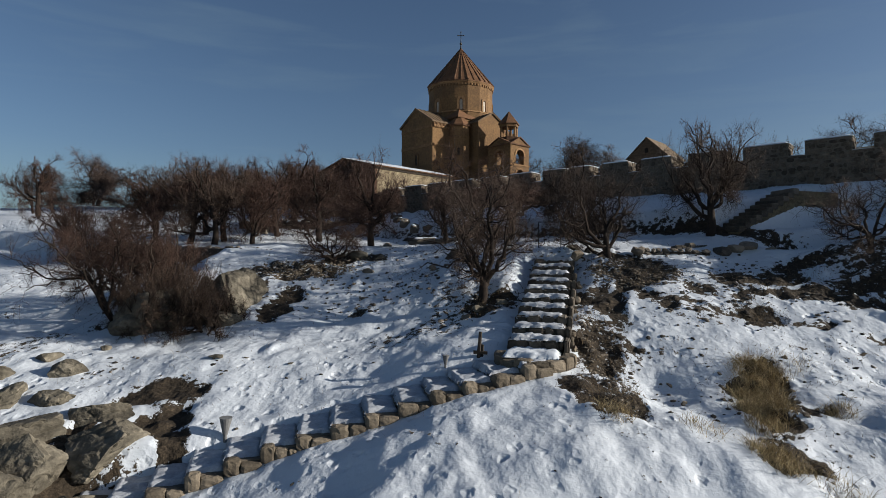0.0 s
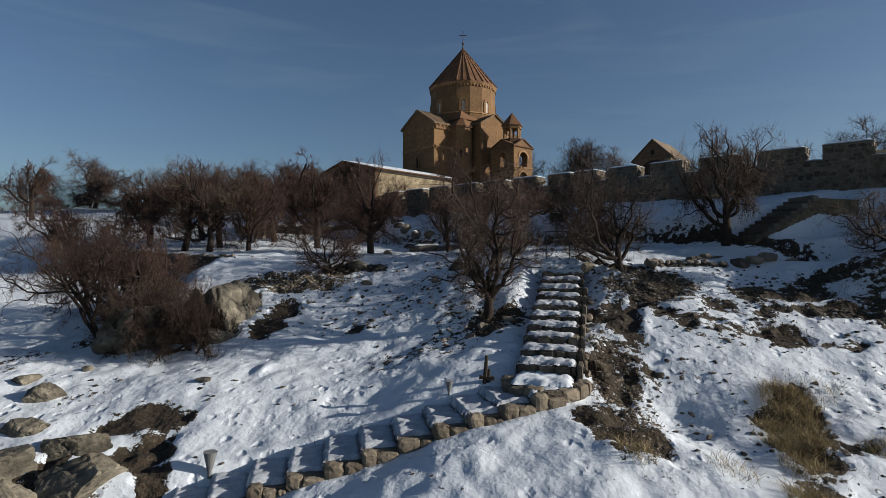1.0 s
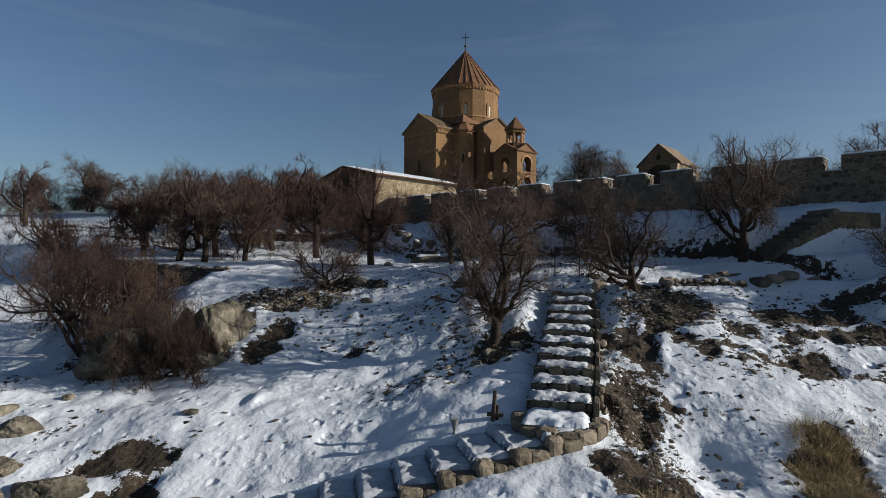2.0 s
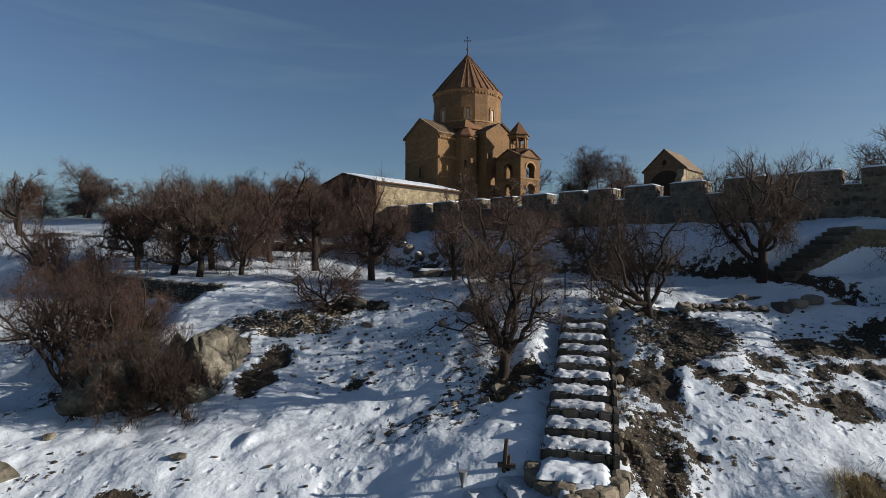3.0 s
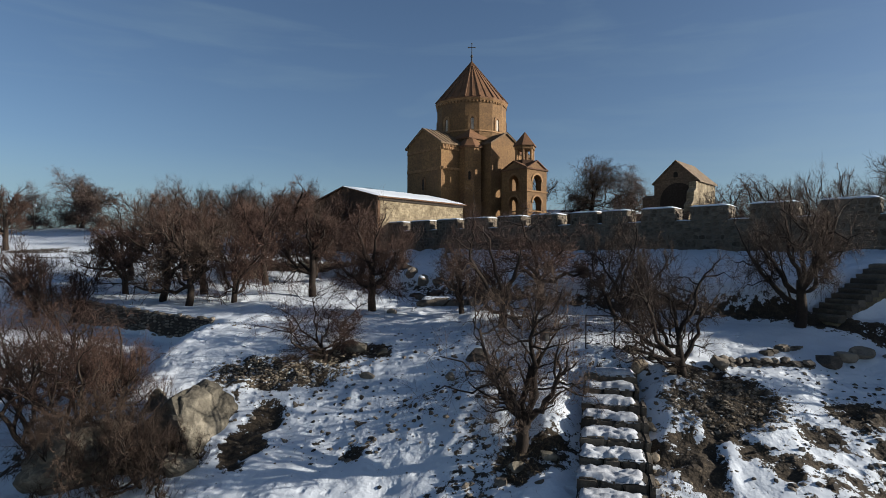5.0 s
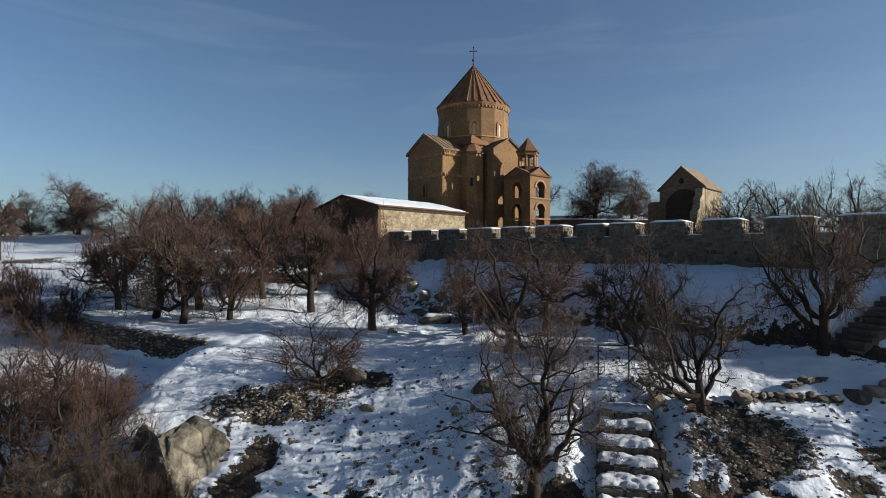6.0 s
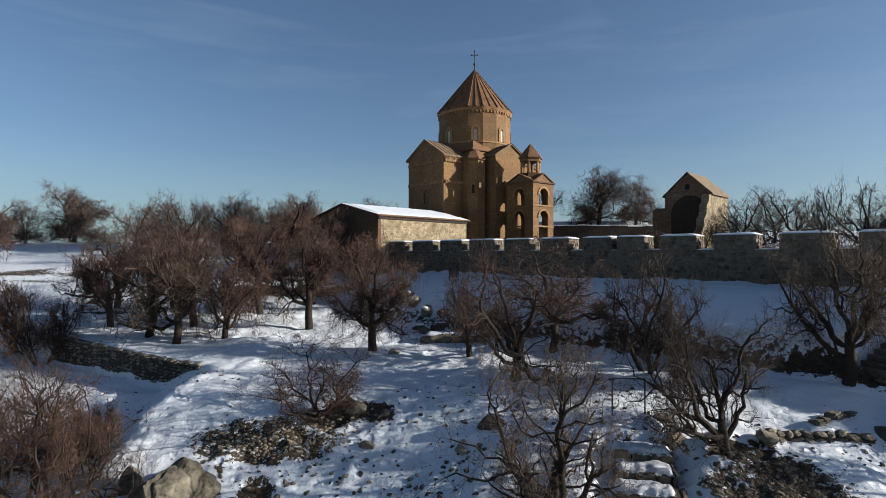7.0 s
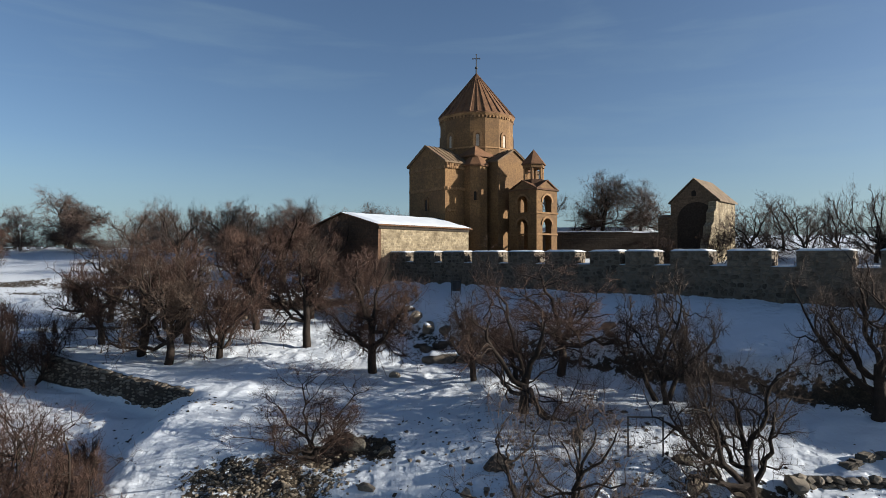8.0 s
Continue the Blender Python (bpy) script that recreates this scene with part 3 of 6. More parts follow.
# merlons: start and end, metres along the wall from the place beside the old tree
MERLONS = ((-29.0, -26.7), (-26.0, -23.5), (-22.9, -20.5), (-19.95, -17.4), (-16.75, -14.4), (-13.8, -11.4), (-10.64, -8.52), (-8.37, -6.45),
           (-5.77, -3.57), (-2.87, -0.64), (0.21, 2.62), (3.42, 5.98), (6.59, 8.98), (9.7, 12.1), (12.8, 15.3), (16.0, 18.5), (19.2, 21.7), (22.4, 24.9))


MERLONS = tuple((a, b - 0.2) for a, b in MERLONS)


def snow_pad(bm, x0, x1, y0, y1, z, thick, rng, step=0.22, soft=1.2, worn=0.0):
    """A soft slab of snow with an uneven, rounded top and a ragged rim."""
    nx, ny = max(3, int((x1 - x0) / step)), max(3, int((y1 - y0) / step) + 1)
    top, seat = [], rng.uniform(0, 90)
    for i in range(nx + 1):
        for j in range(ny + 1):
            u, v = i / nx, j / ny
            e = min(1, 6 * min(u, 1 - u) * (x1 - x0) / soft, 6 * min(v, 1 - v) * (y1 - y0) / soft)
            rim = e <= 0.01
            x, y = x0 + u * (x1 - x0), y0 + v * (y1 - y0)
            if rim:
                x, y = x + rng.uniform(-0.03, 0.03), y + rng.uniform(-0.03, 0.03)
            gone = worn * max(0.0, 0.3 + noise.noise((x * 3.3, y * 5.0, seat + 7)) + 0.6 * noise.noise((x * 9.0, y * 9.0, seat)))
            top.append(bm.verts.new((x, y, z - gone * thick + (0.25 + 0.75 * e) * thick * (0.97 + 0.3 * noise.noise((x * 2.1, y * 2.1, seat)) + 0.12 * noise.noise((x * 6.0, y * 6.0, seat))) - (0.0 if not rim else 0.3 * thick))))
    for i in range(nx):
        for j in range(ny):
            a = i * (ny + 1) + j
            bm.faces.new((top[a], top[a + ny + 1], top[a + ny + 2], top[a + 1]))
    ring = [k for k in range(0, (nx + 1) * (ny + 1), ny + 1)] + [nx * (ny + 1) + j for j in range(1, ny + 1)]
    ring += [k * (ny + 1) + ny for k in range(nx - 1, -1, -1)] + [j for j in range(ny - 1, 0, -1)]
    foot = [bm.verts.new((top[k].co.x, top[k].co.y, z - 0.015)) for k in ring]
    for k in range(len(ring)):
        q = (k + 1) % len(ring)
        bm.faces.new((top[ring[q]], top[ring[k]], foot[k], foot[q]))
    for f in bm.faces:
        f.smooth = True


def build_old_wall():
    rng = random.Random(11)
    wall = thing("old_wall", pose(14.6, 36.8, 0, 0, 0, WALL_TURN), "old crenellated rubble-stone wall with snow on its merlons", "stone wall", kind="structure")
    lo, hi = MERLONS[0][0], MERLONS[-1][1]
    bm = bmesh.new()
    box(bm, lo, hi, 0, THICK, 3.0, SILL)
    part("wall_core", bm, MORTAR, wall)
    joined_v, joined_f, count = [], [], 0

    def lay(along, up, w, h, turn=0.0, corner=(0, 0)):
        nonlocal count
        m = Matrix.Translation((corner[0], corner[1], 0)) @ Matrix.Rotation(turn, 4, "Z") @ Matrix.Translation((along, 0, up)) @ Matrix.Diagonal((w, 1.0 + rng.uniform(-0.5, 1.0), h, 1))
        mesh = rng.choice(STONE_KINDS)
        x = corner[0] + along
        if -9.0 < x < 4.5 and up > 10.3 and count < 300 and turn == 0:
            shared("stone", mesh, m, wall)
            count += 1
        else:
            k = len(joined_v)
            joined_v.extend((m @ v.co)[:] for v in mesh.vertices)
            joined_f.extend(tuple(k + i for i in p.vertices) for p in mesh.polygons)

    for a, up, w, h in masonry_patch(rng, hi - lo, 8.9, SILL):
        lay(a, up, w, h, 0.0, (lo, 0))
    for a, b in MERLONS:
        bm = bmesh.new()
        box(bm, a, b, 0, THICK, SILL - 0.02, WALL_TOP)
        merlon = part("merlon", bm, MORTAR, wall)
        bm = bmesh.new()
        snow_pad(bm, a - 0.04, b + 0.04, -0.05, THICK + 0.04, WALL_TOP, 0.10, rng)
        part("snow_cap", bm, SNOW, merlon, "thin cap of snow")
        for s, up, w, h in masonry_patch(rng, b - a, SILL, WALL_TOP):
            lay(s, up, w, h, 0.0, (a, 0))
        for s, up, w, h in masonry_patch(rng, THICK, SILL, WALL_TOP):
            lay(s, up, w, h, radians(90), (b, 0))
    for (_, a), (b, _) in zip(MERLONS, MERLONS[1:]):
        if b - a > 0.3:
            bm = bmesh.new()
            snow_pad(bm, a, b, -0.03, THICK, SILL, 0.06, rng)
            part("sill_snow", bm, SNOW, wall)
    tagged(mesh_part("face_stones", joined_v, joined_f, WALL_STONE, wall), kind="stuff")


# ---- the church ----
CHURCH_AT = (0.0, 72.4, 10.9)
CHURCH_TURN = -47.5


def ring(n, r, z=None, turn=0.0, cx=0.0, cy=0.0):
    return [(cx + r * math.cos(turn + k * math.tau / n), cy + r * math.sin(turn + k * math.tau / n)) for k in range(n)]


def stone_block(name, make, mat, parent, label=""):
    bm = bmesh.new()
    make(bm)
    box_uv(bm)
    return part(name, bm, mat, parent, label)


def arch_outline(w, h, n=10):
    """A round-headed opening of width w and height h, from its sill's middle."""
    r = w / 2
    return [(-r, 0), (r, 0)] + [(r * math.cos(a), h - r + r * math.sin(a)) for a in [math.pi * k / n for k in range(n + 1)]]


def arch_panel(bm, w, h, depth, at, face, n=10):
    """The opening's outline as a solid, standing out of a wall at a place, towards the direction face (radians)."""
    m = Matrix.Translation(at) @ Matrix.Rotation(face, 4, "Z")
    pts = arch_outline(w, h, n)
    a = [bm.verts.new(m @ Vector((0, x, z))) for x, z in pts]
    b = [bm.verts.new(m @ Vector((depth, x, z))) for x, z in pts]
    k = len(a)
    for i in range(k):
        bm.faces.new((a[i], a[(i + 1) % k], b[(i + 1) % k], b[i]))
    bm.faces.new(a[::-1])
    bm.faces.new(b)


def arch_band(bm, w, h, width, depth, at, face, n=12, whole=True):
    """A moulding round an opening."""
    m = Matrix.Translation(at) @ Matrix.Rotation(face, 4, "Z")
    r, q = w / 2, w / 2 + width
    spring = h - r
    inner = ([(r, 0)] if whole else []) + [(r * math.cos(math.pi * k / n), spring + r * math.sin(math.pi * k / n)) for k in range(n + 1)] + ([(-r, 0)] if whole else [])
    outer = ([(q, 0)] if whole else []) + [(q * math.cos(math.pi * k / n), spring + q * math.sin(math.pi * k / n)) for k in range(n + 1)] + ([(-q, 0)] if whole else [])
    rows = [[bm.verts.new(m @ Vector((d, x, z))) for x, z in line] for d in (0, depth) for line in (inner, outer)]
    i0, o0, i1, o1 = rows
    for k in range(len(i0) - 1):
        bm.faces.new((i1[k], o1[k], o1[k + 1], i1[k + 1]))
        bm.faces.new((o0[k], o0[k + 1], o1[k + 1], o1[k]))
        bm.faces.new((i0[k + 1], i0[k], i1[k], i1[k + 1]))
    for k in (0, -1):
        bm.faces.new((i0[k], o0[k], o1[k], i1[k]))
    bmesh.ops.recalc_face_normals(bm, faces=bm.faces[:])


def gable_profile(half, z0, eave, top):
    return [(-half, z0), (half, z0), (half, eave), (0, top), (-half, eave)]


def gable_roof(bm, axis, half, eave, top, a, b, thick=0.14, over=0.22, seams=0.55):
    """Two slabs over a gable, with raised seams down the slope."""
    dz = (top - eave) / half
    prof = [(-half - over, eave - over * dz + 0.02), (0, top + 0.02), (half + over, eave - over * dz + 0.02),
            (half + over, eave - over * dz + 0.02 + thick), (0, top + 0.02 + thick), (-half - over, eave - over * dz + 0.02 + thick)]
    extrude_profile(bm, prof, axis, a, b)
    strips = []
    if seams:
        n = max(2, int(abs(b - a) / seams))
        for k in range(n + 1):
            s = a + (b - a) * k / n
            p2 = [(x, z + 0.055) for x, z in prof[3:]]
            ridge = [(half + over, prof[3][1]), (0, prof[4][1]), (-half - over, prof[5][1])]
            seam = bmesh.new()
            extrude_profile(seam, ridge[::-1] + p2, axis, s - 0.045, s + 0.045)
            strips.append(seam)
    return strips


def build_church():
    ch = thing("church", pose(*CHURCH_AT, 0, 0, CHURCH_TURN), "medieval red sandstone church with a conical dome roof", "church")
    TOP, EAVE = 12.25, 10.45
    # west and east arms along y, south and north arms along x
    for name, half, a, b, axis, eave, top in (("west_arm", 3.0, -7.1, -3.2, "y", EAVE, TOP), ("east_arm", 3.0, 3.2, 7.1, "y", EAVE, TOP),
                                              ("south_arm", 2.25, 3.2, 5.6, "x", 10.6, 11.9), ("north_arm", 2.25, -5.6, -3.2, "x", 10.6, 11.9)):
        arm = stone_block(name, lambda bm: extrude_profile(bm, gable_profile(half, -1.0, eave, top), axis, a, b), CHURCH, ch)
        bm = bmesh.new()
        out_a, out_b = (a - 0.18, b + 0.3) if a < 0 else (a - 0.3, b + 0.18)
        strips = gable_roof(bm, axis, half, eave, top, out_a, out_b)
        roof = part("roof", bm, ARM_ROOF, ch, "stone slab gable roof")
        for seam in strips:
            part("seam", seam, ARM_ROOF, roof)
    core = stone_block("crossing", lambda bm: box(bm, -3.9, 3.9, -3.9, 3.9, -1.0, 11.2), CHURCH, ch)
    bm = bmesh.new()
    prism(bm, [(-4.1, -4.1), (4.1, -4.1), (4.1, 4.1), (-4.1, 4.1)], 11.2, 11.35)
    prism(bm, [(-4.1, -4.1), (4.1, -4.1), (4.1, 4.1), (-4.1, 4.1)], 11.35, 12.5, ring(4, 4.1, turn=radians(225)))
    part("roof", bm, CHURCH_ROOF, core)
    # the corner niches: half octagons with small peaked roofs
    for sx, sy in ((1, -1), (1, 1), (-1, 1), (-1, -1)):
        turn = math.atan2(sy, sx)
        cx, cy = sx * 3.45, sy * 3.35
        niche = stone_block("corner_niche", lambda bm: prism(bm, ring(8, 1.3, turn=turn + math.pi / 8, cx=cx, cy=cy), -1.0, 10.1), CHURCH, ch)
        bm = bmesh.new()
        base = ring(8, 1.48, turn=turn + math.pi / 8, cx=cx, cy=cy)
        prism(bm, base, 10.1, 10.28)
        prism(bm, base, 10.28, 11.75, ring(8, 0.12, turn=turn + math.pi / 8, cx=cx, cy=cy))
        part("roof", bm, CHURCH_ROOF, niche)
        bm = bmesh.new()
        c, s = math.cos(turn), math.sin(turn)
        arch_panel(bm, 0.26, 0.9, 0.03, (cx + 1.205 * c, cy + 1.205 * s, 6.6), turn)
        part("window", bm, DARK, niche)
        bm = bmesh.new()
        arch_band(bm, 0.32, 0.96, 0.16, 0.14, (cx + 1.205 * c, cy + 1.205 * s, 6.6), turn)
        part("window_surround", bm, TRIM, niche)
    # drum, cornice and cone
    N, R = 16, 4.08
    dt = math.pi / 16 + radians(3.5)
    drum = stone_block("drum", lambda bm: prism(bm, ring(N, R, turn=dt), 11.0, 16.0), CHURCH, ch)
    bm = bmesh.new()
    prism(bm, ring(N, R + 0.04, turn=dt), 15.78, 16.0, ring(N, R + 0.2, turn=dt))
    part("cornice", bm, TRIM, drum)
    for k in range(64):
        a = k * math.tau / 64
        bm = bmesh.new()
        r = R - 0.02
        bmesh.ops.create_cube(bm, size=1.0, matrix=Matrix.Rotation(a, 4, "Z") @ Matrix.Translation((r, 0, 15.66)) @ Matrix.Diagonal((0.16, 0.17, 0.22, 1)))
        part("corbel", bm, TRIM, drum)
    bm = bmesh.new()
    prism(bm, ring(N, R + 0.08, turn=dt), 12.3, 12.45)
    part("string_course", bm, TRIM, drum)
    for k in range(8):
        a = k * math.tau / 8 + radians(3.5)
        r = R * math.cos(math.pi / N)
        at = (r * math.cos(a), r * math.sin(a), 12.5)
        bm = bmesh.new()
        arch_panel(bm, 0.34, 1.25, 0.03, at, a)
        win = part("window", bm, PALE_STONE, drum, "pale stone window screen")
        bm = bmesh.new()
        arch_band(bm, 0.42, 1.35, 0.3, 0.10, at, a)
        part("window_surround", bm, TRIM, win)
    bm = bmesh.new()
    prism(bm, ring(N, R + 0.2, turn=dt), 16.0, 16.14)
    prism(bm, ring(N, R + 0.2, turn=dt), 16.14, 21.4, ring(N, 0.05, turn=dt))
    cone = part("cone_roof", bm, CHURCH_ROOF, ch, "ribbed conical stone roof")
    for k in range(32):
        a = k * math.tau / 32 + dt
        r = (R + 0.2) * (1 if k % 2 == 0 else math.cos(math.pi / N))
        bm = bmesh.new()
        cylinder(bm, (r * math.cos(a), r * math.sin(a), 16.13), (0.03 * math.cos(a), 0.03 * math.sin(a), 21.4), 0.11, 0.035, 6)
        part("rib", bm, CHURCH_ROOF, cone)
    bm = bmesh.new()
    cylinder(bm, (0, 0, 21.3), (0, 0, 22.4), 0.10, 0.045, 8)
    bmesh.ops.create_uvsphere(bm, u_segments=10, v_segments=8, radius=0.17, matrix=Matrix.Translation((0, 0, 22.0)))
    cylinder(bm, (0, 0, 22.3), (0, 0, 23.5), 0.05, 0.04, 6)
    turn45 = radians(47.5)
    c, s = math.cos(turn45), math.sin(turn45)
    cylinder(bm, (-0.38 * c, -0.38 * s, 23.05), (0.38 * c, 0.38 * s, 23.05), 0.05, 0.05, 6)
    for p in ((-0.38 * c, -0.38 * s, 23.05), (0.38 * c, 0.38 * s, 23.05), (0, 0, 23.5)):
        bmesh.ops.create_uvsphere(bm, u_segments=8, v_segments=6, radius=0.085, matrix=Matrix.Translation(p))
    part("cross", bm, METAL, ch, "dark metal cross on the peak")
    # friezes and figures in low relief on the arms
    rng = random.Random(5)
    for z, h in ((9.75, 0.3), (7.6, 0.32), (3.0, 0.22)):
        for x0, x1, y0, y1 in ((3.0, 3.09, -7.0, -3.9), (-2.95, 2.95, -7.19, -7.1)):
            bm = bmesh.new()
            box(bm, x0, x1, y0, y1, z, z + h)
            part("frieze", bm, TRIM, ch, "carved band along the wall")
    for k in range(26):
        z = 9.78 if k < 9 else (7.63 if k < 18 else (5.4 if k < 22 else 4.0))
        y = -6.85 + (k % 9) * 0.29
        bm = bmesh.new()
        bmesh.ops.create_icosphere(bm, subdivisions=1, radius=0.17, matrix=Matrix.Translation((3.11, y, z + 0.14)) @ Matrix.Diagonal((0.6, rng.uniform(0.7, 1.1), rng.uniform(0.8, 1.3), 1)))
        part("relief", bm, TRIM, ch)
    for k in range(14):
        bm = bmesh.new()
        y = -7.0 + 0.21 * k
        box(bm, 3.0, 3.16, y, y + 0.11, 10.05, 10.3)
        part("corbel", bm, TRIM, ch)
    bm = bmesh.new()
    arch_panel(bm, 0.34, 1.2, 0.03, (0, -7.11, 5.6), radians(-90))
    win = part("window", bm, DARK, ch)
    bm = bmesh.new()
    arch_band(bm, 0.40, 1.26, 0.2, 0.12, (0, -7.1, 5.6), radians(-90))
    part("window_surround", bm, TRIM, win)
    # the niches are not cut in: dark panels stand for their shade
    for x in (-2.0, 2.0):
        bm = bmesh.new()
        arch_panel(bm, 0.75, 5.2, 0.03, (x, -7.11, -0.4), radians(-90))
        part("blind_niche", bm, DARK, ch)
    return ch


def build_belfry():
    bt = thing("bell_tower", pose(*CHURCH_AT, 0, 0, CHURCH_TURN), "open arched sandstone bell tower against the church", "bell tower")
    x0, x1, h = 6.5, 10.1, 1.55
    z_mid, z_eave, z_top = 5.2, 7.45, 8.3

    def storey(z0, z1, opening, sill):
        """Four walls with a round arch through each."""
        w = opening
        spring = z1 - 0.55 - w / 2

        def make(bm, side):
            for cx, cy, turn, half in (side,):
                m = Matrix.Translation((cx, cy, 0)) @ Matrix.Rotation(turn, 4, "Z")
                t = 0.45
                n = 10
                arc = [(w / 2 * math.cos(math.pi * k / n), spring + w / 2 * math.sin(math.pi * k / n)) for k in range(n + 1)]
                for d0 in (-t, 0):
                    cols = []
                    for yy, zz in arc:
                        cols.append((bm.verts.new(m @ Vector((d0, yy, zz))), bm.verts.new(m @ Vector((d0, yy, z1)))))
                    for k in range(n):
                        bm.faces.new((cols[k][0], cols[k + 1][0], cols[k + 1][1], cols[k][1]))
                    for s in (1, -1):
                        q = [bm.verts.new(m @ Vector((d0, yy, zz))) for yy, zz in ((s * half, z0), (s * half, z1), (s * w / 2, z1), (s * w / 2, spring), (s * w / 2, z0 + sill))]
                        bm.faces.new(q + [bm.verts.new(m @ Vector((d0, s * w / 2, z0)))])
                rim = [(w / 2, z0 + sill)] + arc + [(-w / 2, z0 + sill)]
                a = [bm.verts.new(m @ Vector((-t, yy, zz))) for yy, zz in rim]
                b = [bm.verts.new(m @ Vector((0, yy, zz))) for yy, zz in rim]
                for k in range(len(rim) - 1):
                    bm.faces.new((a[k], a[k + 1], b[k + 1], b[k]))
                for s in (1, -1):
                    bm.faces.new([bm.verts.new(m @ Vector((d, s * half, zz))) for d, zz in ((-t, z0), (0, z0), (0, z1), (-t, z1))])
                bmesh.ops.remove_doubles(bm, verts=bm.verts[:], dist=0.002)
        return make

    hx = (x1 - x0) / 2
    for side in ((x1, 0, 0.0, h), (x0 + hx, -h, -math.pi / 2, hx - 0.46), (x0 + hx, h, math.pi / 2, hx - 0.46), (x0, 0, math.pi, h)):
        stone_block("arch_wall", lambda bm: storey(-1.0, z_mid, 1.35, 0.0)(bm, side), CHURCH, bt)
        stone_block("arch_wall", lambda bm: storey(z_mid, z_eave, 1.35, 0.0)(bm, side), CHURCH, bt)
    bm = bmesh.new()
    box(bm, x0, x1, -h, h, z_mid - 0.16, z_mid - 0.02)
    part("floor_slab", bm, TRIM, bt)
    for z, o in ((z_mid - 0.12, 0.09), (3.0, 0.06)):
        for bx in ((x1 - 0.02, x1 + o, -h - o, h + o), (x0, x1 - 0.02, -h - o, -h), (x0, x1 - 0.02, h, h + o)):
            bm = bmesh.new()
            box(bm, *bx, z, z + 0.16)
            part("string_course", bm, TRIM, bt)
    for z, wh in ((-1.0, 5.65), (z_mid, 1.7)):
        for cx, cy, a in ((x1, 0, 0.0), ((x0 + x1) / 2, -h, -math.pi / 2)):
            bm = bmesh.new()
            arch_band(bm, 1.35, wh, 0.2, 0.09, (cx + 0.0, cy, z), a, whole=False)
            part("arch_moulding", bm, TRIM, bt)
    # crossed gables over the upper storey
    stone_block("gables", lambda bm: (extrude_profile(bm, [(-h, z_eave), (h, z_eave), (0, z_top)], "x", x0, x1),
                                      extrude_profile(bm, [(x0, z_eave), (x1, z_eave), ((x0 + x1) / 2, z_top)], "y", -h, h)), CHURCH, bt)
    bm = bmesh.new()
    gable_roof(bm, "x", h, z_eave, z_top, x0, x1 + 0.12, 0.12, 0.15, 0)
    part("roof", bm, CHURCH_ROOF, bt)
    bm = bmesh.new()
    mid = (x0 + x1) / 2
    hw = (x1 - x0) / 2
    dz = (z_top - z_eave) / hw
    extrude_profile(bm, [(x0 - 0.1, z_eave - 0.1 * dz + 0.03), (mid, z_top + 0.03), (x1 + 0.15, z_eave - 0.15 * dz + 0.03),
                         (x1 + 0.15, z_eave - 0.15 * dz + 0.15), (mid, z_top + 0.15), (x0 - 0.1, z_eave - 0.1 * dz + 0.15)], "y", -h - 0.12, h + 0.12)
    part("roof", bm, CHURCH_ROOF, bt)
    # the lantern: six columns and a peaked roof
    cx = (x0 + x1) / 2 + 0.1
    bm = bmesh.new()
    prism(bm, ring(6, 1.12, cx=cx), z_eave + 0.3, z_top + 0.25)
    part("lantern_base", bm, CHURCH_ROOF, bt)
    for px_, py_ in ring(6, 0.92, cx=cx):
        bm = bmesh.new()
        cylinder(bm, (px_, py_, z_top + 0.2), (px_, py_, z_top + 1.45), 0.15, 0.14, 8)
        part("column", bm, TRIM, bt)
    bm = bmesh.new()
    prism(bm, ring(6, 1.15, cx=cx), z_top + 1.42, z_top + 1.75)
    part("lintel", bm, CHURCH, bt)
    bm = bmesh.new()
    prism(bm, ring(6, 1.3, cx=cx), z_top + 1.75, z_top + 1.85)
    prism(bm, ring(6, 1.3, cx=cx), z_top + 1.85, z_top + 3.35, ring(6, 0.04, cx=cx))
    part("peak", bm, CHURCH_ROOF, bt)


# ---- the low building, the chapel, the tower ----
def build_low_building():
    at = (-11.8, 57.7)
    lb = thing("low_building", pose(at[0], at[1], 9.0, 0, 0, -41.5), "long low stone building with a snow-covered gable roof", "building")
    half, L, eave, top = 4.85, 11.0, 5.4, 6.55
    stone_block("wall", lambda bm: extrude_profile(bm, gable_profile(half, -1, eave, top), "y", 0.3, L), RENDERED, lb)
    # this end turns from the sun: its shade is in the stone's colour
    stone_block("gable_wall", lambda bm: extrude_profile(bm, gable_profile(half - 0.01, -1, eave, top), "y", 0, 0.3), SHADED_BROWN, lb, "brown gable end with shade put into its colour")
    bm = bmesh.new()
    gable_roof(bm, "y", half, eave, top, -0.25, L + 0.25, 0.10, 0.3, 0)
    roof = part("roof", bm, CHURCH_ROOF, lb)
    bm = bmesh.new()
    rng = random.Random(8)
    n = 26
    for s in (1, -1):
        rows = []
        for i in range(n + 1):
            y = -0.2 + (L + 0.4) * i / n
            rows.append([bm.verts.new((s * (half + 0.22) * k / 8, y + rng.uniform(-0.03, 0.03), top + 0.13 - (top - eave) / half * (half + 0.22) * k / 8 + (0.10 if 0 < k < 8 and 0 < i < n else 0.0) * rng.uniform(0.7, 1.2))) for k in range(9)])
        for i in range(n):
            for k in range(8):
                q = (rows[i][k], rows[i][k + 1], rows[i + 1][k + 1], rows[i + 1][k])
                bm.faces.new(q if s > 0 else q[::-1])
    part("roof_snow", bm, SNOW, roof, "even layer of snow")
    bm = bmesh.new()
    box(bm, half + 0.02, half + 0.12, 0, L, eave - 0.28, eave - 0.12)
    part("eaves_board", bm, WOOD, lb)


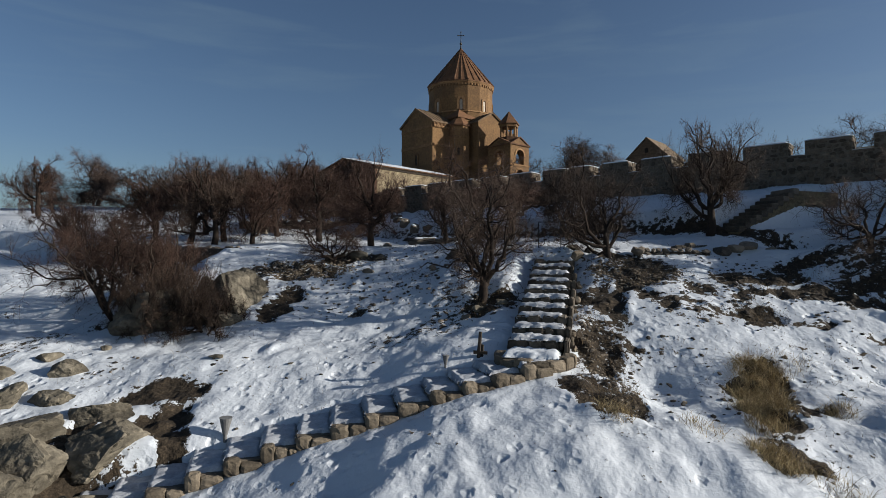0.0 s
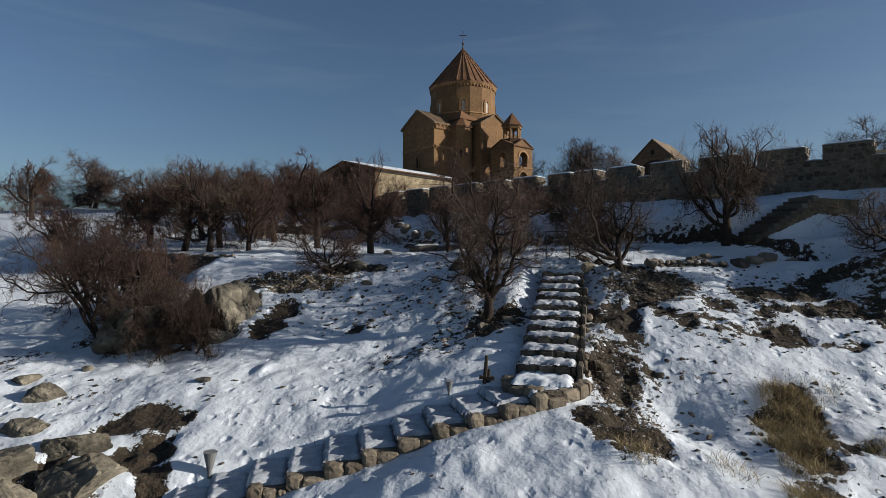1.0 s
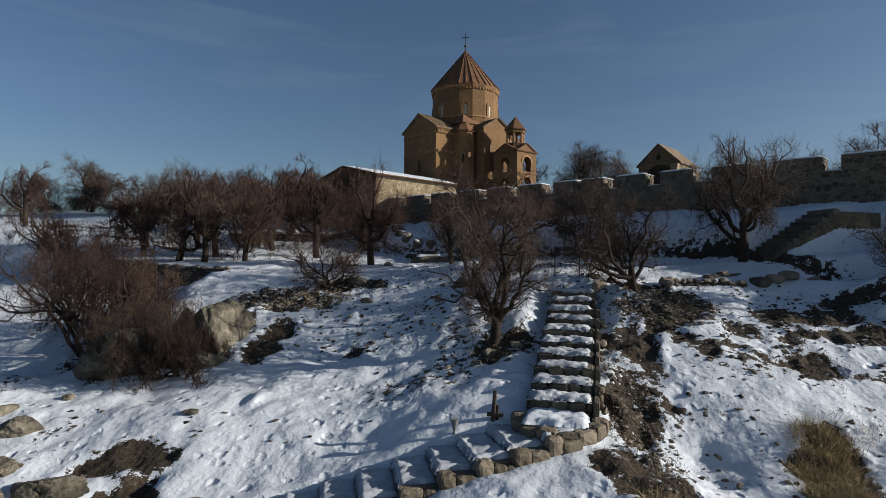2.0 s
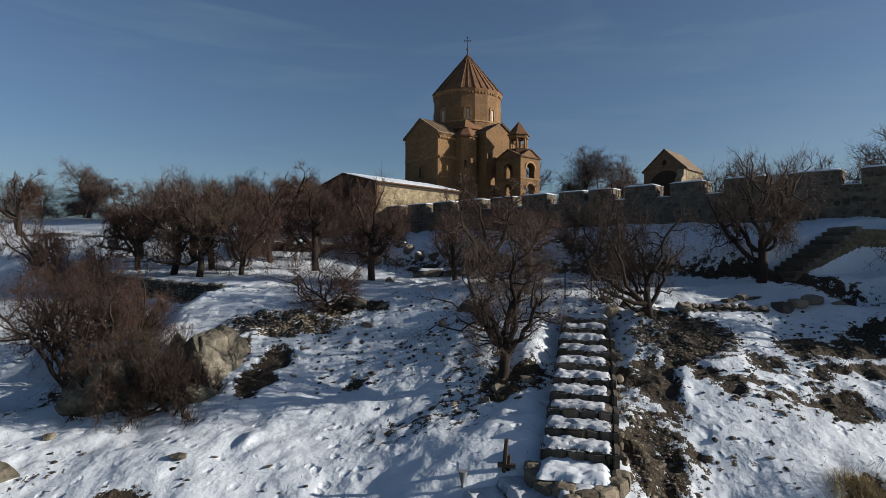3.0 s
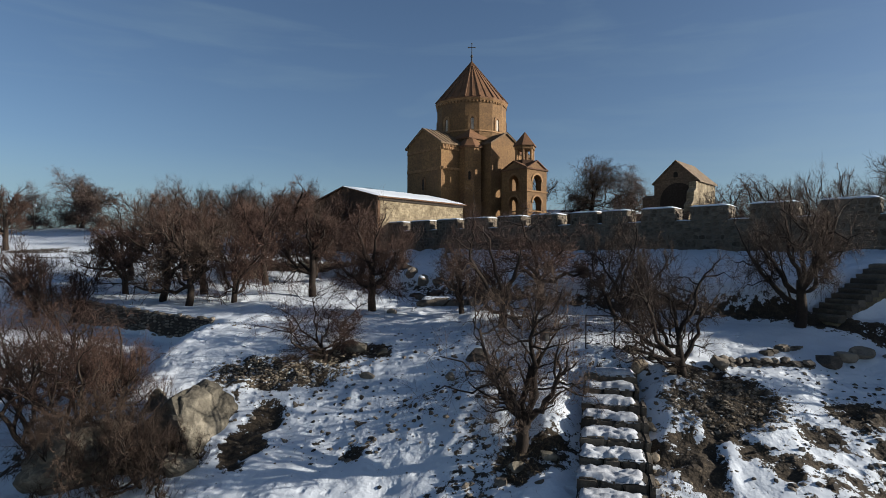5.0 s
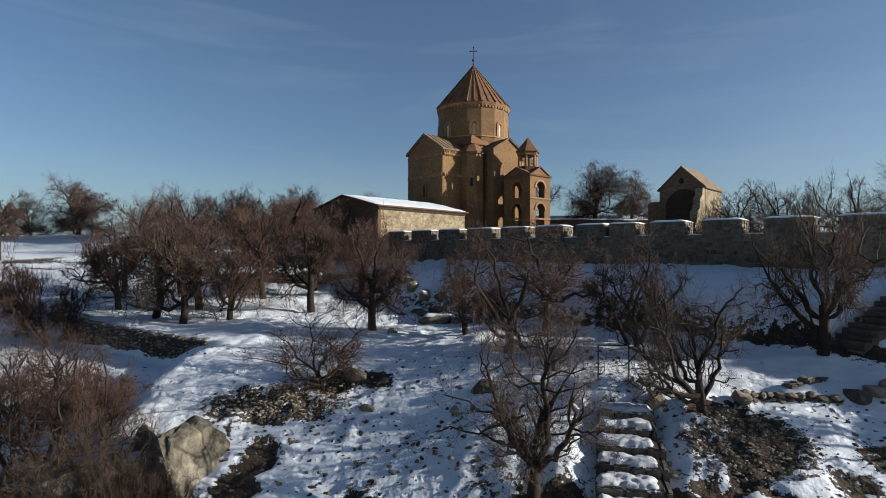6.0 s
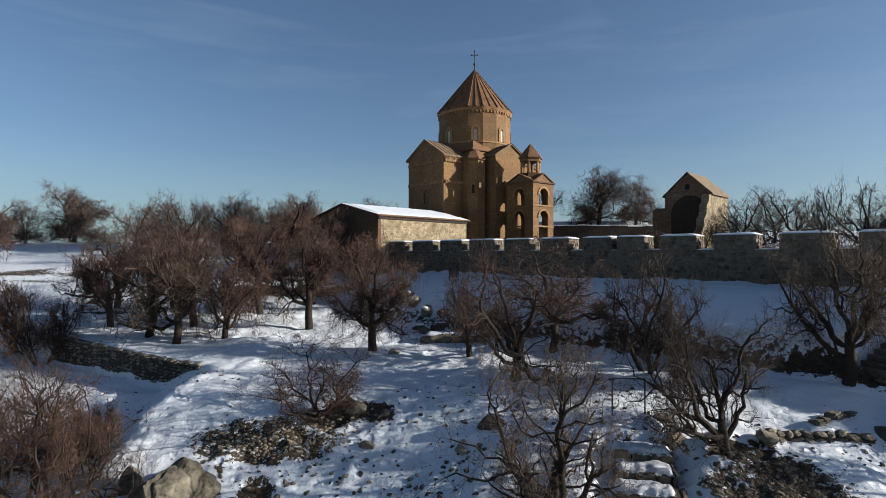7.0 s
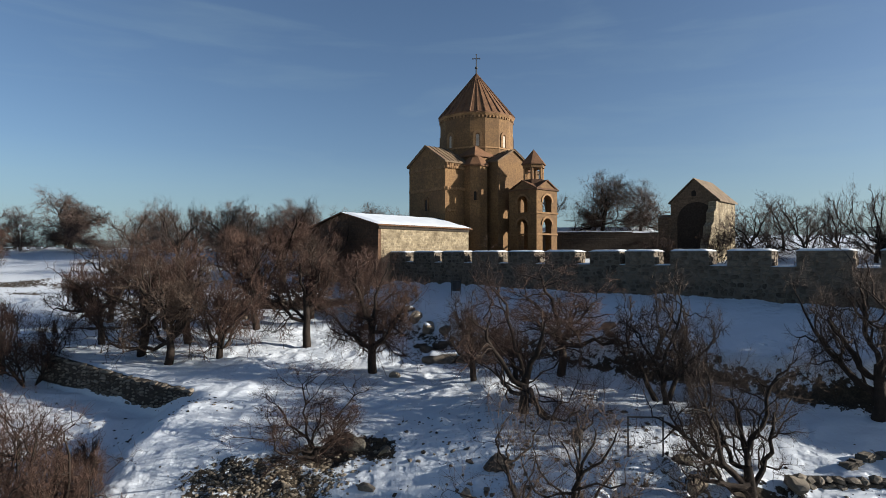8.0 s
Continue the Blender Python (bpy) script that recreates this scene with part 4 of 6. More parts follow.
def build_chapel():
    cp = thing("chapel", pose(21.94, 67.44, 11.2, 0, 0, -40.7), "small half-ruined stone chapel with a pitched roof", "chapel")
    half, L, eave, top = 2.35, 5.3, 6.2, 8.4
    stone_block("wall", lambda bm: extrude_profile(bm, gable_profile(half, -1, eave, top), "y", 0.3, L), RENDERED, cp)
    # gable, and side wall below, take the darker copy for their unlit side
    stone_block("gable_wall", lambda bm: extrude_profile(bm, gable_profile(half - 0.01, -1, eave, top), "y", 0, 0.3), CHAPEL_SHADE, cp, "stone gable end with shade put into its colour")
    bm = bmesh.new()
    strips = gable_roof(bm, "y", half, eave, top, -0.15, L + 0.15, 0.14, 0.2, 0.6)
    part("roof", bm, CHAPEL_ROOF, cp, "worn stone slab roof")
    for seam in strips:
        seam.free()
    # no hollow behind: a dark panel stands for the shade in the vault
    bm = bmesh.new()
    arch_panel(bm, 3.7, 6.5, 0.03, (0.2, -0.01, -0.4), radians(-90), 14)
    part("broken_vault", bm, SHADE_STONE, cp, "flat dark panel for the shaded mouth of the broken vault")
    bm = bmesh.new()
    arch_panel(bm, 0.45, 0.6, 0.03, (0, -0.01, 6.7), radians(-90))
    part("window", bm, DARK, cp)
    ragged = [(0, -1), (-4.2, -1), (-3.9, 0.7), (-3.1, 1.2), (-2.9, 2.2), (-2.3, 2.6), (-2.15, 3.5), (-1.5, 3.9), (-1.35, 4.9), (-0.8, 5.3), (-0.7, 6.0), (0, 6.1)]
    stone_block("ruined_buttress", lambda bm: extrude_profile(bm, ragged, "x", half - 0.7, half + 0.03), RENDERED, cp, "ragged pale broken wall end")
    stone_block("side_wall", lambda bm: extrude_profile(bm, [(0.2, -1), (1.4, -1), (1.4, 4.6), (0.9, 5.0), (0.2, 4.7)], "x", -half - 1.4, -half), CHAPEL_SHADE, cp)


def build_tower():
    tw = thing("wall_tower", pose(32.0, 47.0, 10.5, 0, 0, -40), "square stone tower behind the old wall", "tower")
    stone_block("wall", lambda bm: box(bm, -1.5, 3.0, -0.6, 3.0, -2, 3.9), RENDERED, tw)


build_church()
build_belfry()
build_low_building()
build_chapel()
build_tower()


# ---- steps and paths ----
def rock_shape(seed, sx, sy, sz, detail=3, facets=7, rough=0.17, planes=()):
    """A boulder: a ball cut by planes into broken faces, then roughened."""
    rng = random.Random(seed)
    bm = bmesh.new()
    bmesh.ops.create_icosphere(bm, subdivisions=detail, radius=1.0)
    cuts = []
    for _ in range(facets):
        d = Vector((rng.gauss(0, 1), rng.gauss(0, 1), rng.gauss(0.25, 0.8))).normalized()
        cuts.append((d, rng.uniform(0.42, 0.80)))
    if planes:
        cuts = [(Vector(p[:3]).normalized(), p[3]) for p in planes]
    shift = Vector((seed * 3.1, seed * 1.7, 0))
    for v in bm.verts:
        p = v.co.copy()
        for d, r in cuts:
            over = p.dot(d) - r
            if over > 0:
                p -= d * over * 0.97
        n = noise.noise(p * 1.6 + shift) + 0.5 * noise.noise(p * 4.3 + shift) + 0.3 * noise.noise(p * 10 + shift)
        ledge = abs(noise.noise(p * 2.6 - shift))
        p *= 1 + rough * n - 0.9 * rough * max(0.0, 0.16 - ledge) / 0.16
        v.co = Vector((p.x * sx, p.y * sy, p.z * sz))
    return bm


def cobble(name, rng, x, y, z, sx, sy, sz, mat, parent, free=3.14):
    """One rounded stone, half sunk where it lies."""
    bm = rock_shape(rng.randrange(900), sx, sy, sz, 2, 6, 0.14)
    bmesh.ops.rotate(bm, verts=bm.verts, matrix=Matrix.Rotation(rng.uniform(-free, free), 3, "Z"))
    bmesh.ops.translate(bm, verts=bm.verts, vec=(x, y, z))
    return part(name, bm, mat, parent)


def rough_block(bm, rng, x0, x1, y0, y1, z0, z1, j=0.03, cuts=1):
    """A stone block with uneven corners and worn edges."""
    n = len(bm.verts)
    box(bm, x0, x1, y0, y1, z0, z1)
    bm.verts.ensure_lookup_table()
    for v in bm.verts[n:]:
        v.co += Vector((rng.uniform(-j, j), rng.uniform(-j, j), rng.uniform(-j, j)))


def weather(bm, amount, seat):
    """Rounds a block's corners and breaks up its faces."""
    bmesh.ops.bevel(bm, geom=bm.edges[:], offset=0.05, segments=2, affect="EDGES")
    bmesh.ops.subdivide_edges(bm, edges=[e for e in bm.edges if e.calc_length() > 0.16], cuts=2, use_grid_fill=True)
    for v in bm.verts:
        p = v.co
        v.co = p + amount * noise.noise_vector((p.x * 3.7 + seat, p.y * 3.7, p.z * 4.5)) + 0.4 * amount * noise.noise_vector((p.x * 11 + seat, p.y * 11, p.z * 11))


def worn_stone(rng, x0, x1, y0, y1, z0, z1):
    """A squared stone worn round at every edge."""
    bm = bmesh.new()
    bmesh.ops.create_cube(bm, size=2.0)
    bmesh.ops.subdivide_edges(bm, edges=bm.edges[:], cuts=3, use_grid_fill=True)
    seat, mid, half = rng.uniform(0, 50), Vector(((x0 + x1) / 2, (y0 + y1) / 2, (z0 + z1) / 2)), ((x1 - x0) / 2, (y1 - y0) / 2, (z1 - z0) / 2)
    for v in bm.verts:
        u = v.co / (sum(abs(c) ** 5 for c in v.co) ** 0.2) * 1.06
        u = u + 0.17 * noise.noise_vector((u.x * 1.3 + seat, u.y * 1.3, u.z * 1.3)) + 0.06 * noise.noise_vector((u.x * 4 + seat, u.y * 4, u.z * 4))
        v.co = mid + Vector((u.x * half[0], u.y * half[1], u.z * half[2]))
    return bm


def build_steps():
    rng = random.Random(17)
    foot, way = Vector((2.62, 17.05, 0)), Vector((0.229, 0.973, 0)).normalized()
    turn = math.degrees(math.atan2(way.y, way.x)) - 90
    st = thing("stone_steps", pose(foot.x, foot.y, 0, 0, 0, turn), "rough stone steps with snow on each tread", "steps", kind="structure")
    n, run, rise, half, z0 = 10, 0.80, 0.262, 0.84, 2.87
    for k in range(n):
        y, z = k * run, z0 + (k + 1) * rise
        if k == 0:
            bm = bmesh.new()
            box(bm, -half, half, 0.3, n * run, 1.2, z0)
            part("step_base", bm, MORTAR, st)
            for q in range(8):
                a = radians(184 + q * 25)
                w = rng.uniform(0.22, 0.28)
                bm = worn_stone(rng, -w, w, -0.2, 0.2, -0.40, rng.uniform(-0.12, 0.0))
                bm.transform(Matrix.Translation((1.0 * math.cos(a), -0.1 + 1.12 * math.sin(a), z0 - 0.10)) @ Matrix.Rotation(a + math.pi / 2, 4, "Z"))
                part("apron_stone", bm, KERB_STONE, st)
            bm = bmesh.new()
            snow_pad(bm, -0.85, 0.75, -0.98, 0.3, z0 - 0.14, 0.16, rng, 0.08, 0.8, 0.5)
            part("apron_snow", bm, SNOW, st)
        x = -half
        while x < half - 0.05:
            w = min(rng.uniform(0.3, 0.7), half - x)
            if half - x - w < 0.15:
                w = half - x
            bm = bmesh.new()
            rough_block(bm, rng, x + 0.008, x + w - 0.008, y + rng.uniform(-0.06, 0.06), y + run + 0.1, z - rise - 0.12, z - rng.uniform(0, 0.045), 0.022)
            weather(bm, 0.035, rng.uniform(0, 50))
            part("step_stone", bm, STEP_STONE, st)
            x += w
        bm = bmesh.new()
        snow_pad(bm, -half + rng.uniform(-0.03, 0.06), half - rng.uniform(0.02, 0.16), y + rng.uniform(0.03, 0.10), y + run + 0.02, z - 0.035, 0.13, rng, 0.055, 0.6, 0.6)
        part("tread_snow", bm, TRODDEN, st, "trodden snow")
    # the raised edge along the lower flight, then loose side stones
    for k in range(8):
        z, y = z0 + (k + 1) * rise, k * run
        bm = bmesh.new()
        rough_block(bm, rng, half, half + 0.15, y, y + run + 0.01, z - 0.75, z - 0.03, 0.02)
        bmesh.ops.bevel(bm, geom=bm.edges[:], offset=0.04, segments=2, affect="EDGES")
        part("edge_stone", bm, STEP_STONE, st)
    for k in range(26):
        y = rng.uniform(0.0, n * run - 0.2)
        z = z0 + (y / run) * rise
        cobble("side_stone", rng, half + rng.uniform(0.15, 0.3), y, z - rng.uniform(0.12, 0.4), rng.uniform(0.09, 0.17), rng.uniform(0.1, 0.16), rng.uniform(0.09, 0.15), KERB_STONE, st)


def build_path():
    """The stepped path that runs down across the slope, with its kerb."""
    rng = random.Random(19)
    pw = thing("stepped_path", Matrix.Identity(4), "stepped stone path with a kerb and snowy treads", "path", kind="structure")
    stops = ((2.9, 15.75, 2.72), (0.55, 15.0, 2.15), (-4.1, 13.95, 0.85), (-8.5, 12.4, -0.5))
    lens = [0]
    for a, b in zip(stops, stops[1:]):
        lens.append(lens[-1] + math.dist(a[:2], b[:2]))

    def along(s):
        return [float(np.interp(s, lens, [p[i] for p in stops])) for i in range(3)]
    n = 14
    for k in range(n):
        s0, s1 = lens[-1] * k / n, lens[-1] * (k + 1) / n
        x0, y0, z0 = along(s0)
        x1, y1, _ = along(s1)
        ang = math.degrees(math.atan2(y0 - y1, x0 - x1))
        step = new("path_step")
        step.matrix_basis = pose(x1, y1, z0, 0, 0, ang)
        step.parent = pw
        run = math.hypot(x0 - x1, y0 - y1)
        bm = bmesh.new()
        box(bm, 0.0, run + 0.02, 0.0, 1.4, -0.7, -0.12)
        part("bed", bm, MORTAR, step)
        # edge stones of the tread, across the path on its low side
        y = 0.12
        while y < 1.4:
            d = rng.uniform(0.28, 0.5)
            bm = bmesh.new()
            rough_block(bm, rng, rng.uniform(-0.05, 0.0), 0.16, y, min(y + d, 1.5) - 0.02, -0.45, rng.uniform(-0.20, -0.11), 0.03)
            bmesh.ops.bevel(bm, geom=bm.edges[:], offset=0.03, segments=1, affect="EDGES")
            part("edge_stone", bm, PATH_STONE, step)
            y += d
        # the kerb: two or three squared stones, the one at the low end standing highest
        x = 0.0
        while x < run - 0.05:
            w = min(rng.uniform(0.3, 0.5), run - x)
            if run - x - w < 0.16:
                w = run - x
            bm = worn_stone(rng, x, x + w, rng.uniform(-0.22, -0.14), 0.16, -0.46, (-0.08 if x == 0 else -0.15) + rng.uniform(-0.05, 0.03))
            part("kerb_stone", bm, KERB_STONE, step)
            x += w
        bm = bmesh.new()
        snow_pad(bm, -0.05, run + 0.03, 0.10 + rng.uniform(-0.06, 0.06), 1.75, -0.16, 0.16, rng, 0.08, 0.45, 0.35)
        part("tread_snow", bm, TRODDEN, step, "trodden snow")


def build_bank_stairs():
    """The flight that climbs the bank towards the wall."""
    rng = random.Random(23)
    a, b = Vector((13.6, 27.6, 6.9)), Vector((17.2, 29.0, 9.05))
    way = (b - a)
    run_all = math.hypot(way.x, way.y)
    bs = thing("bank_stairs", pose(a.x, a.y, a.z, 0, 0, math.degrees(math.atan2(way.y, way.x))), "weathered stone flight climbing the bank", "stairs", kind="structure")
    n = 11
    run, rise = run_all / n, way.z / n
    for k in range(n):
        bm = bmesh.new()
        rough_block(bm, rng, k * run, (k + 1) * run + 0.05, -0.06, 1.3, (k + 1) * rise - 0.3, (k + 1) * rise, 0.03)
        bmesh.ops.bevel(bm, geom=bm.edges[:], offset=0.03, segments=1, affect="EDGES")
        part("step_stone", bm, STEP_STONE, bs)
    bm = bmesh.new()
    vs = [(0, -1.5), (run_all + 2.8, -1.0), (run_all + 2.8, way.z - 0.1), (run_all, way.z - 0.1), (0, -0.1)]
    lo = [bm.verts.new((x, 0.0, z)) for x, z in vs]
    hi = [bm.verts.new((x, 1.4, z)) for x, z in vs]
    for i in range(5):
        bm.faces.new((lo[i], lo[(i + 1) % 5], hi[(i + 1) % 5], hi[i]))
    bm.faces.new(lo[::-1])
    bm.faces.new(hi)
    bmesh.ops.recalc_face_normals(bm, faces=bm.faces[:])
    box_uv(bm)
    part("side_wall", bm, BANK_STONE, bs, "rubble wall under the flight")


def build_low_wall():
    lw = thing("low_wall", pose(9.8, 25.3, 5.86, 0, 0, 26), "low grey stone edging at the foot of the bank", "wall", kind="structure")
    rng = random.Random(31)
    for k in range(6):
        bm = bmesh.new()
        rough_block(bm, rng, 0.4 * k, 0.4 * k + 0.41, 0, 0.35, -0.6, 0.3 + rng.uniform(-0.08, 0.06), 0.05)
        bmesh.ops.bevel(bm, geom=bm.edges[:], offset=0.06, segments=2, affect="EDGES")
        part("block", bm, STEP_STONE, lw)


build_low_wall()
build_old_wall()
build_steps()
build_path()
build_bank_stairs()


# ---- trees and bushes ----
def grow(rng, stems, plan):
    """Branches level by level. stems: start, direction, length, radius of each. plan: for each further level
    (children, angle, length ratio, radius, segments, lift, wander, first place along the parent)."""
    def bend(p, d, length, r0, r1, segs, lift, wander):
        n = len(p)
        pts, rad = [p], [r0]
        cur, way = p.copy(), d.copy()
        for k in range(segs):
            turn = rng.normal(0, wander, (n, 3))
            way = way + 0.35 * turn + np.array([0, 0, lift])
            way /= np.linalg.norm(way, axis=1, keepdims=True)
            v = way + 0.8 * turn
            v /= np.linalg.norm(v, axis=1, keepdims=True)
            cur = cur + v * (length / segs)[:, None]
            pts.append(cur)
            rad.append(r0 + (r1 - r0) * (k + 1) / segs)
        return np.stack(pts, 1), np.stack(rad, 1)

    p, d, length, r = (np.array(v, float) for v in zip(*stems))
    d /= np.linalg.norm(d, axis=1, keepdims=True)
    P, R = bend(p, d, length, r, r * 0.62, 5, 0.03, 0.10)
    levels, L = [(P, R)], length
    for kids, angle, ratio, rad, segs, lift, wander, first in plan:
        n, k = P.shape[0], P.shape[1] - 1
        who = np.repeat(np.arange(n), kids)
        m = len(who)
        s = first + (1 - first) * rng.random(m) ** 0.8
        s[::kids] = 1.0
        seg = np.minimum((s * k).astype(int), k - 1)
        f = s * k - seg
        a, b = P[who, seg], P[who, seg + 1]
        start = a + (b - a) * f[:, None]
        along = (b - a) / np.maximum(np.linalg.norm(b - a, axis=1, keepdims=True), 1e-6)
        side = rng.normal(0, 1, (m, 3))
        side -= (side * along).sum(1, keepdims=True) * along
        side /= np.linalg.norm(side, axis=1, keepdims=True)
        ang = np.radians(angle) * rng.uniform(0.55, 1.35, m)
        ang[::kids] *= 0.4
        v = along * np.cos(ang)[:, None] + side * np.sin(ang)[:, None]
        L = L[who] * ratio * rng.uniform(0.65, 1.3, m) * (1.15 - 0.45 * s)
        here = R[who, seg] + (R[who, seg + 1] - R[who, seg]) * f
        r0 = np.minimum(rad * rng.uniform(0.8, 1.2, m), here * 0.9)
        P, R = bend(start, v, L, r0, r0 * 0.45, segs, lift, wander)
        levels.append((P, R))
    return levels


def tubes(levels, sides):
    """One skin over all branches of some levels."""
    verts, faces, base = [], [], 0
    for (P, R), s in zip(levels, sides):
        n, k = P.shape[0], P.shape[1]
        ax = P[:, -1] - P[:, 0]
        ax /= np.maximum(np.linalg.norm(ax, axis=1, keepdims=True), 1e-6)
        ref = np.where(np.abs(ax[:, 2:]) > 0.9, np.array([[1.0, 0, 0]]), np.array([[0, 0, 1.0]]))
        u = np.cross(ax, ref)
        u /= np.linalg.norm(u, axis=1, keepdims=True)
        w = np.cross(ax, u)
        a = np.arange(s) * math.tau / s
        off = u[:, None, None] * np.cos(a)[None, None, :, None] + w[:, None, None] * np.sin(a)[None, None, :, None]
        V = P[:, :, None] + off * R[:, :, None, None]
        idx = base + np.arange(n * k * s).reshape(n, k, s)
        nxt = np.roll(idx, -1, 2)
        q = np.stack([idx[:, :-1], nxt[:, :-1], nxt[:, 1:], idx[:, 1:]], -1).reshape(-1, 4)
        verts.append(V.reshape(-1, 3))
        faces.append(q)
        base += n * k * s
    return np.concatenate(verts), np.concatenate(faces)


def thorns(P, R, base, sides=3):
    """The last twigs: three-sided spikes, or for distant crowns one blade each."""
    n = len(P)
    ax = P[:, 1] - P[:, 0]
    u = np.cross(ax, np.array([[0.3, 0.5, 0.81]]))
    u /= np.maximum(np.linalg.norm(u, axis=1, keepdims=True), 1e-6)
    w = np.cross(ax, u)
    w /= np.maximum(np.linalg.norm(w, axis=1, keepdims=True), 1e-6)
    a = np.arange(3) * math.tau / 3
    ringed = P[:, 0][:, None] + (u[:, None] * np.cos(a)[None, :, None] + w[:, None] * np.sin(a)[None, :, None]) * R[:, 0][:, None, None]
    V = np.concatenate([ringed, P[:, 1][:, None]], 1).reshape(-1, 3)
    i = base + np.arange(n)[:, None] * 4
    F = np.stack([np.concatenate([i + k, i + (k + 1) % 3, i + 3], 1) for k in range(sides)], 1).reshape(-1, 3)
    return V, F


def quad_mesh(name, verts, faces, mat, parent, tris=None):
    tris = np.zeros((0, 3), int) if tris is None else tris
    mesh = bpy.data.meshes.new(name)
    mesh.vertices.add(len(verts))
    mesh.vertices.foreach_set("co", verts.astype(np.float32).ravel())
    mesh.loops.add(faces.size + tris.size)
    mesh.loops.foreach_set("vertex_index", np.concatenate([faces.ravel(), tris.ravel()]).astype(np.int32))
    mesh.polygons.add(len(faces) + len(tris))
    starts = np.concatenate([np.arange(0, faces.size, 4), faces.size + np.arange(0, tris.size, 3)])
    mesh.polygons.foreach_set("loop_start", starts.astype(np.int32))
    mesh.polygons.foreach_set("use_smooth", np.ones(len(faces) + len(tris), bool))
    mesh.materials.append(mat)
    mesh.update(calc_edges=True)
    ob = new(name, mesh)
    ob.parent = parent
    return ob


def build_tree(name, seed, height, spread, label, category="tree", twig=None, stems=1, fork=0.28, lean=(0, 0), fine=1.0, group="", trunk=None, droop=0.0, thick=1.35, boughs=7, sparse=False):
    """A bare tree: trunk and limbs are one part, the crown of twigs the other. It stands at its own origin."""
    rng = np.random.default_rng(seed)
    twig = twig or TWIG
    r = trunk or 0.045 * height
    th = height * fork
    if stems == 1:
        start = [((0, 0, -0.25), (lean[0], lean[1], 1.0), th + 0.25, r)]
    else:
        start = []
        for k in range(stems):
            a = k * math.tau / stems + rng.uniform(-0.4, 0.4)
            start.append(((0.12 * math.cos(a), 0.12 * math.sin(a), -0.2), (0.75 * math.cos(a) * spread / height + lean[0], 0.75 * math.sin(a) * spread / height + lean[1], 1.0), th * 1.5, r * 0.6))
    reach = 0.62 * math.hypot(spread * 0.5, height * (1 - fork))
    wide = 52 * min(1.4, spread / height + 0.25)
    plan = [(8 if stems == 1 else 4, wide * 0.95, reach / start[0][2] * (1.0 if stems == 1 else 0.8), r * 0.48, 7, 0.04 - droop, 0.30, 0.42),
            (boughs, 54, 0.58, r * 0.17, 5, 0.03 - droop, 0.40, 0.12),
            (max(3, round(6 * fine)), 58, 0.56, 0.011 * thick, 3, 0.03 - droop, 0.36, 0.06),
            (max(3, round(7 * fine)), 58, 0.74, 0.0066 * thick, 1, 0.03 - droop, 0.2, 0.04),
            (max(3, round(6 * fine)), 54, 0.90, 0.0050 * thick, 1, 0.02 - droop, 0.2, 0.03)]
    lev = grow(rng, start, plan)
    top = np.quantile(lev[-1][0][:, -1, 2], 0.97)
    wid = np.quantile(np.abs(lev[-1][0][:, -1, :2]), 0.93)
    fit = np.array([0.5 * spread / wid, 0.5 * spread / wid, height / top])
    lev = [(P * fit, R) for P, R in lev]
    tree = thing(name, Matrix.Identity(4), label, category, group)
    v, f = tubes(lev[:3], (9, 7, 5))
    quad_mesh("trunk", v, f, BARK, tree)
    v, f = tubes(lev[3:5], (3, 3))
    tv, tf = thorns(*lev[5], len(v), 1 if sparse else 3)
    quad_mesh("crown", np.concatenate([v, tv]), f, twig, tree, tf)
    return tree


def plant(tree, x, y, turn=0.0, scale=1.0, sink=0.05):
    tree.matrix_basis = Matrix.Translation(at_ground(x, y, sink)) @ Matrix.Rotation(radians(turn), 4, "Z") @ Matrix.Diagonal((scale, scale, scale, 1))
    return tree


def plant_copy(tree, x, y, turn=0.0, scale=1.0, sink=0.05, label=""):
    t = copy_thing(tree, Matrix.Translation(at_ground(x, y, sink)) @ Matrix.Rotation(radians(turn), 4, "Z"))
    t.scale = (scale, scale, scale)
    if label:
        t["label"] = label
    return t


# trees of the slope, each grown for itself
plant(build_tree("bare_tree", 21, 4.7, 3.7, "bare fruit tree with low forking limbs beside the steps", fork=0.18, trunk=0.21, thick=0.8, fine=0.86, boughs=9, droop=-0.03, twig=TWIG_GREY), 1.17, 21.3, 20)
plant(build_tree("bare_tree", 22, 3.8, 4.0, "bare spreading tree above the rubble bank", fork=0.2, trunk=0.18, thick=0.8, twig=TWIG_GREY, fine=0.84, boughs=9, droop=-0.07, lean=(0.1, 0)), 6.5, 24.0, 70)
plant(build_tree("bare_tree", 23, 5.3, 3.9, "old bare tree with a thick low-forked trunk under the wall", fork=0.24, twig=TWIG_GREY, trunk=0.23, fine=0.85, thick=1.2, boughs=9), 12.45, 27.95, 130)
plant(build_tree("bare_tree", 24, 4.9, 6.2, "wide bare tree with dense dark twigs below the bank", fork=0.2, fine=0.85, thick=1.1), 1.1, 29.6, 10)
plant(build_tree("bare_tree", 25, 5.0, 4.8, "bare tree with a straight trunk below the bank", fork=0.34, fine=0.85), 3.35, 34.8, 220)
plant(build_tree("bare_tree", 26, 4.2, 4.0, "bushy bare tree beside the footpath", fork=0.2, stems=3, twig=TWIG_GREY, fine=0.85), 6.35, 30.2, 40)
plant(build_tree("bare_tree", 27, 3.7, 4.4, "bare tree with a wide crown beside the stone flight", fork=0.18, twig=TWIG_GREY, fine=0.7, trunk=0.13, boughs=8, droop=-0.03), 16.1, 22.4, 300)
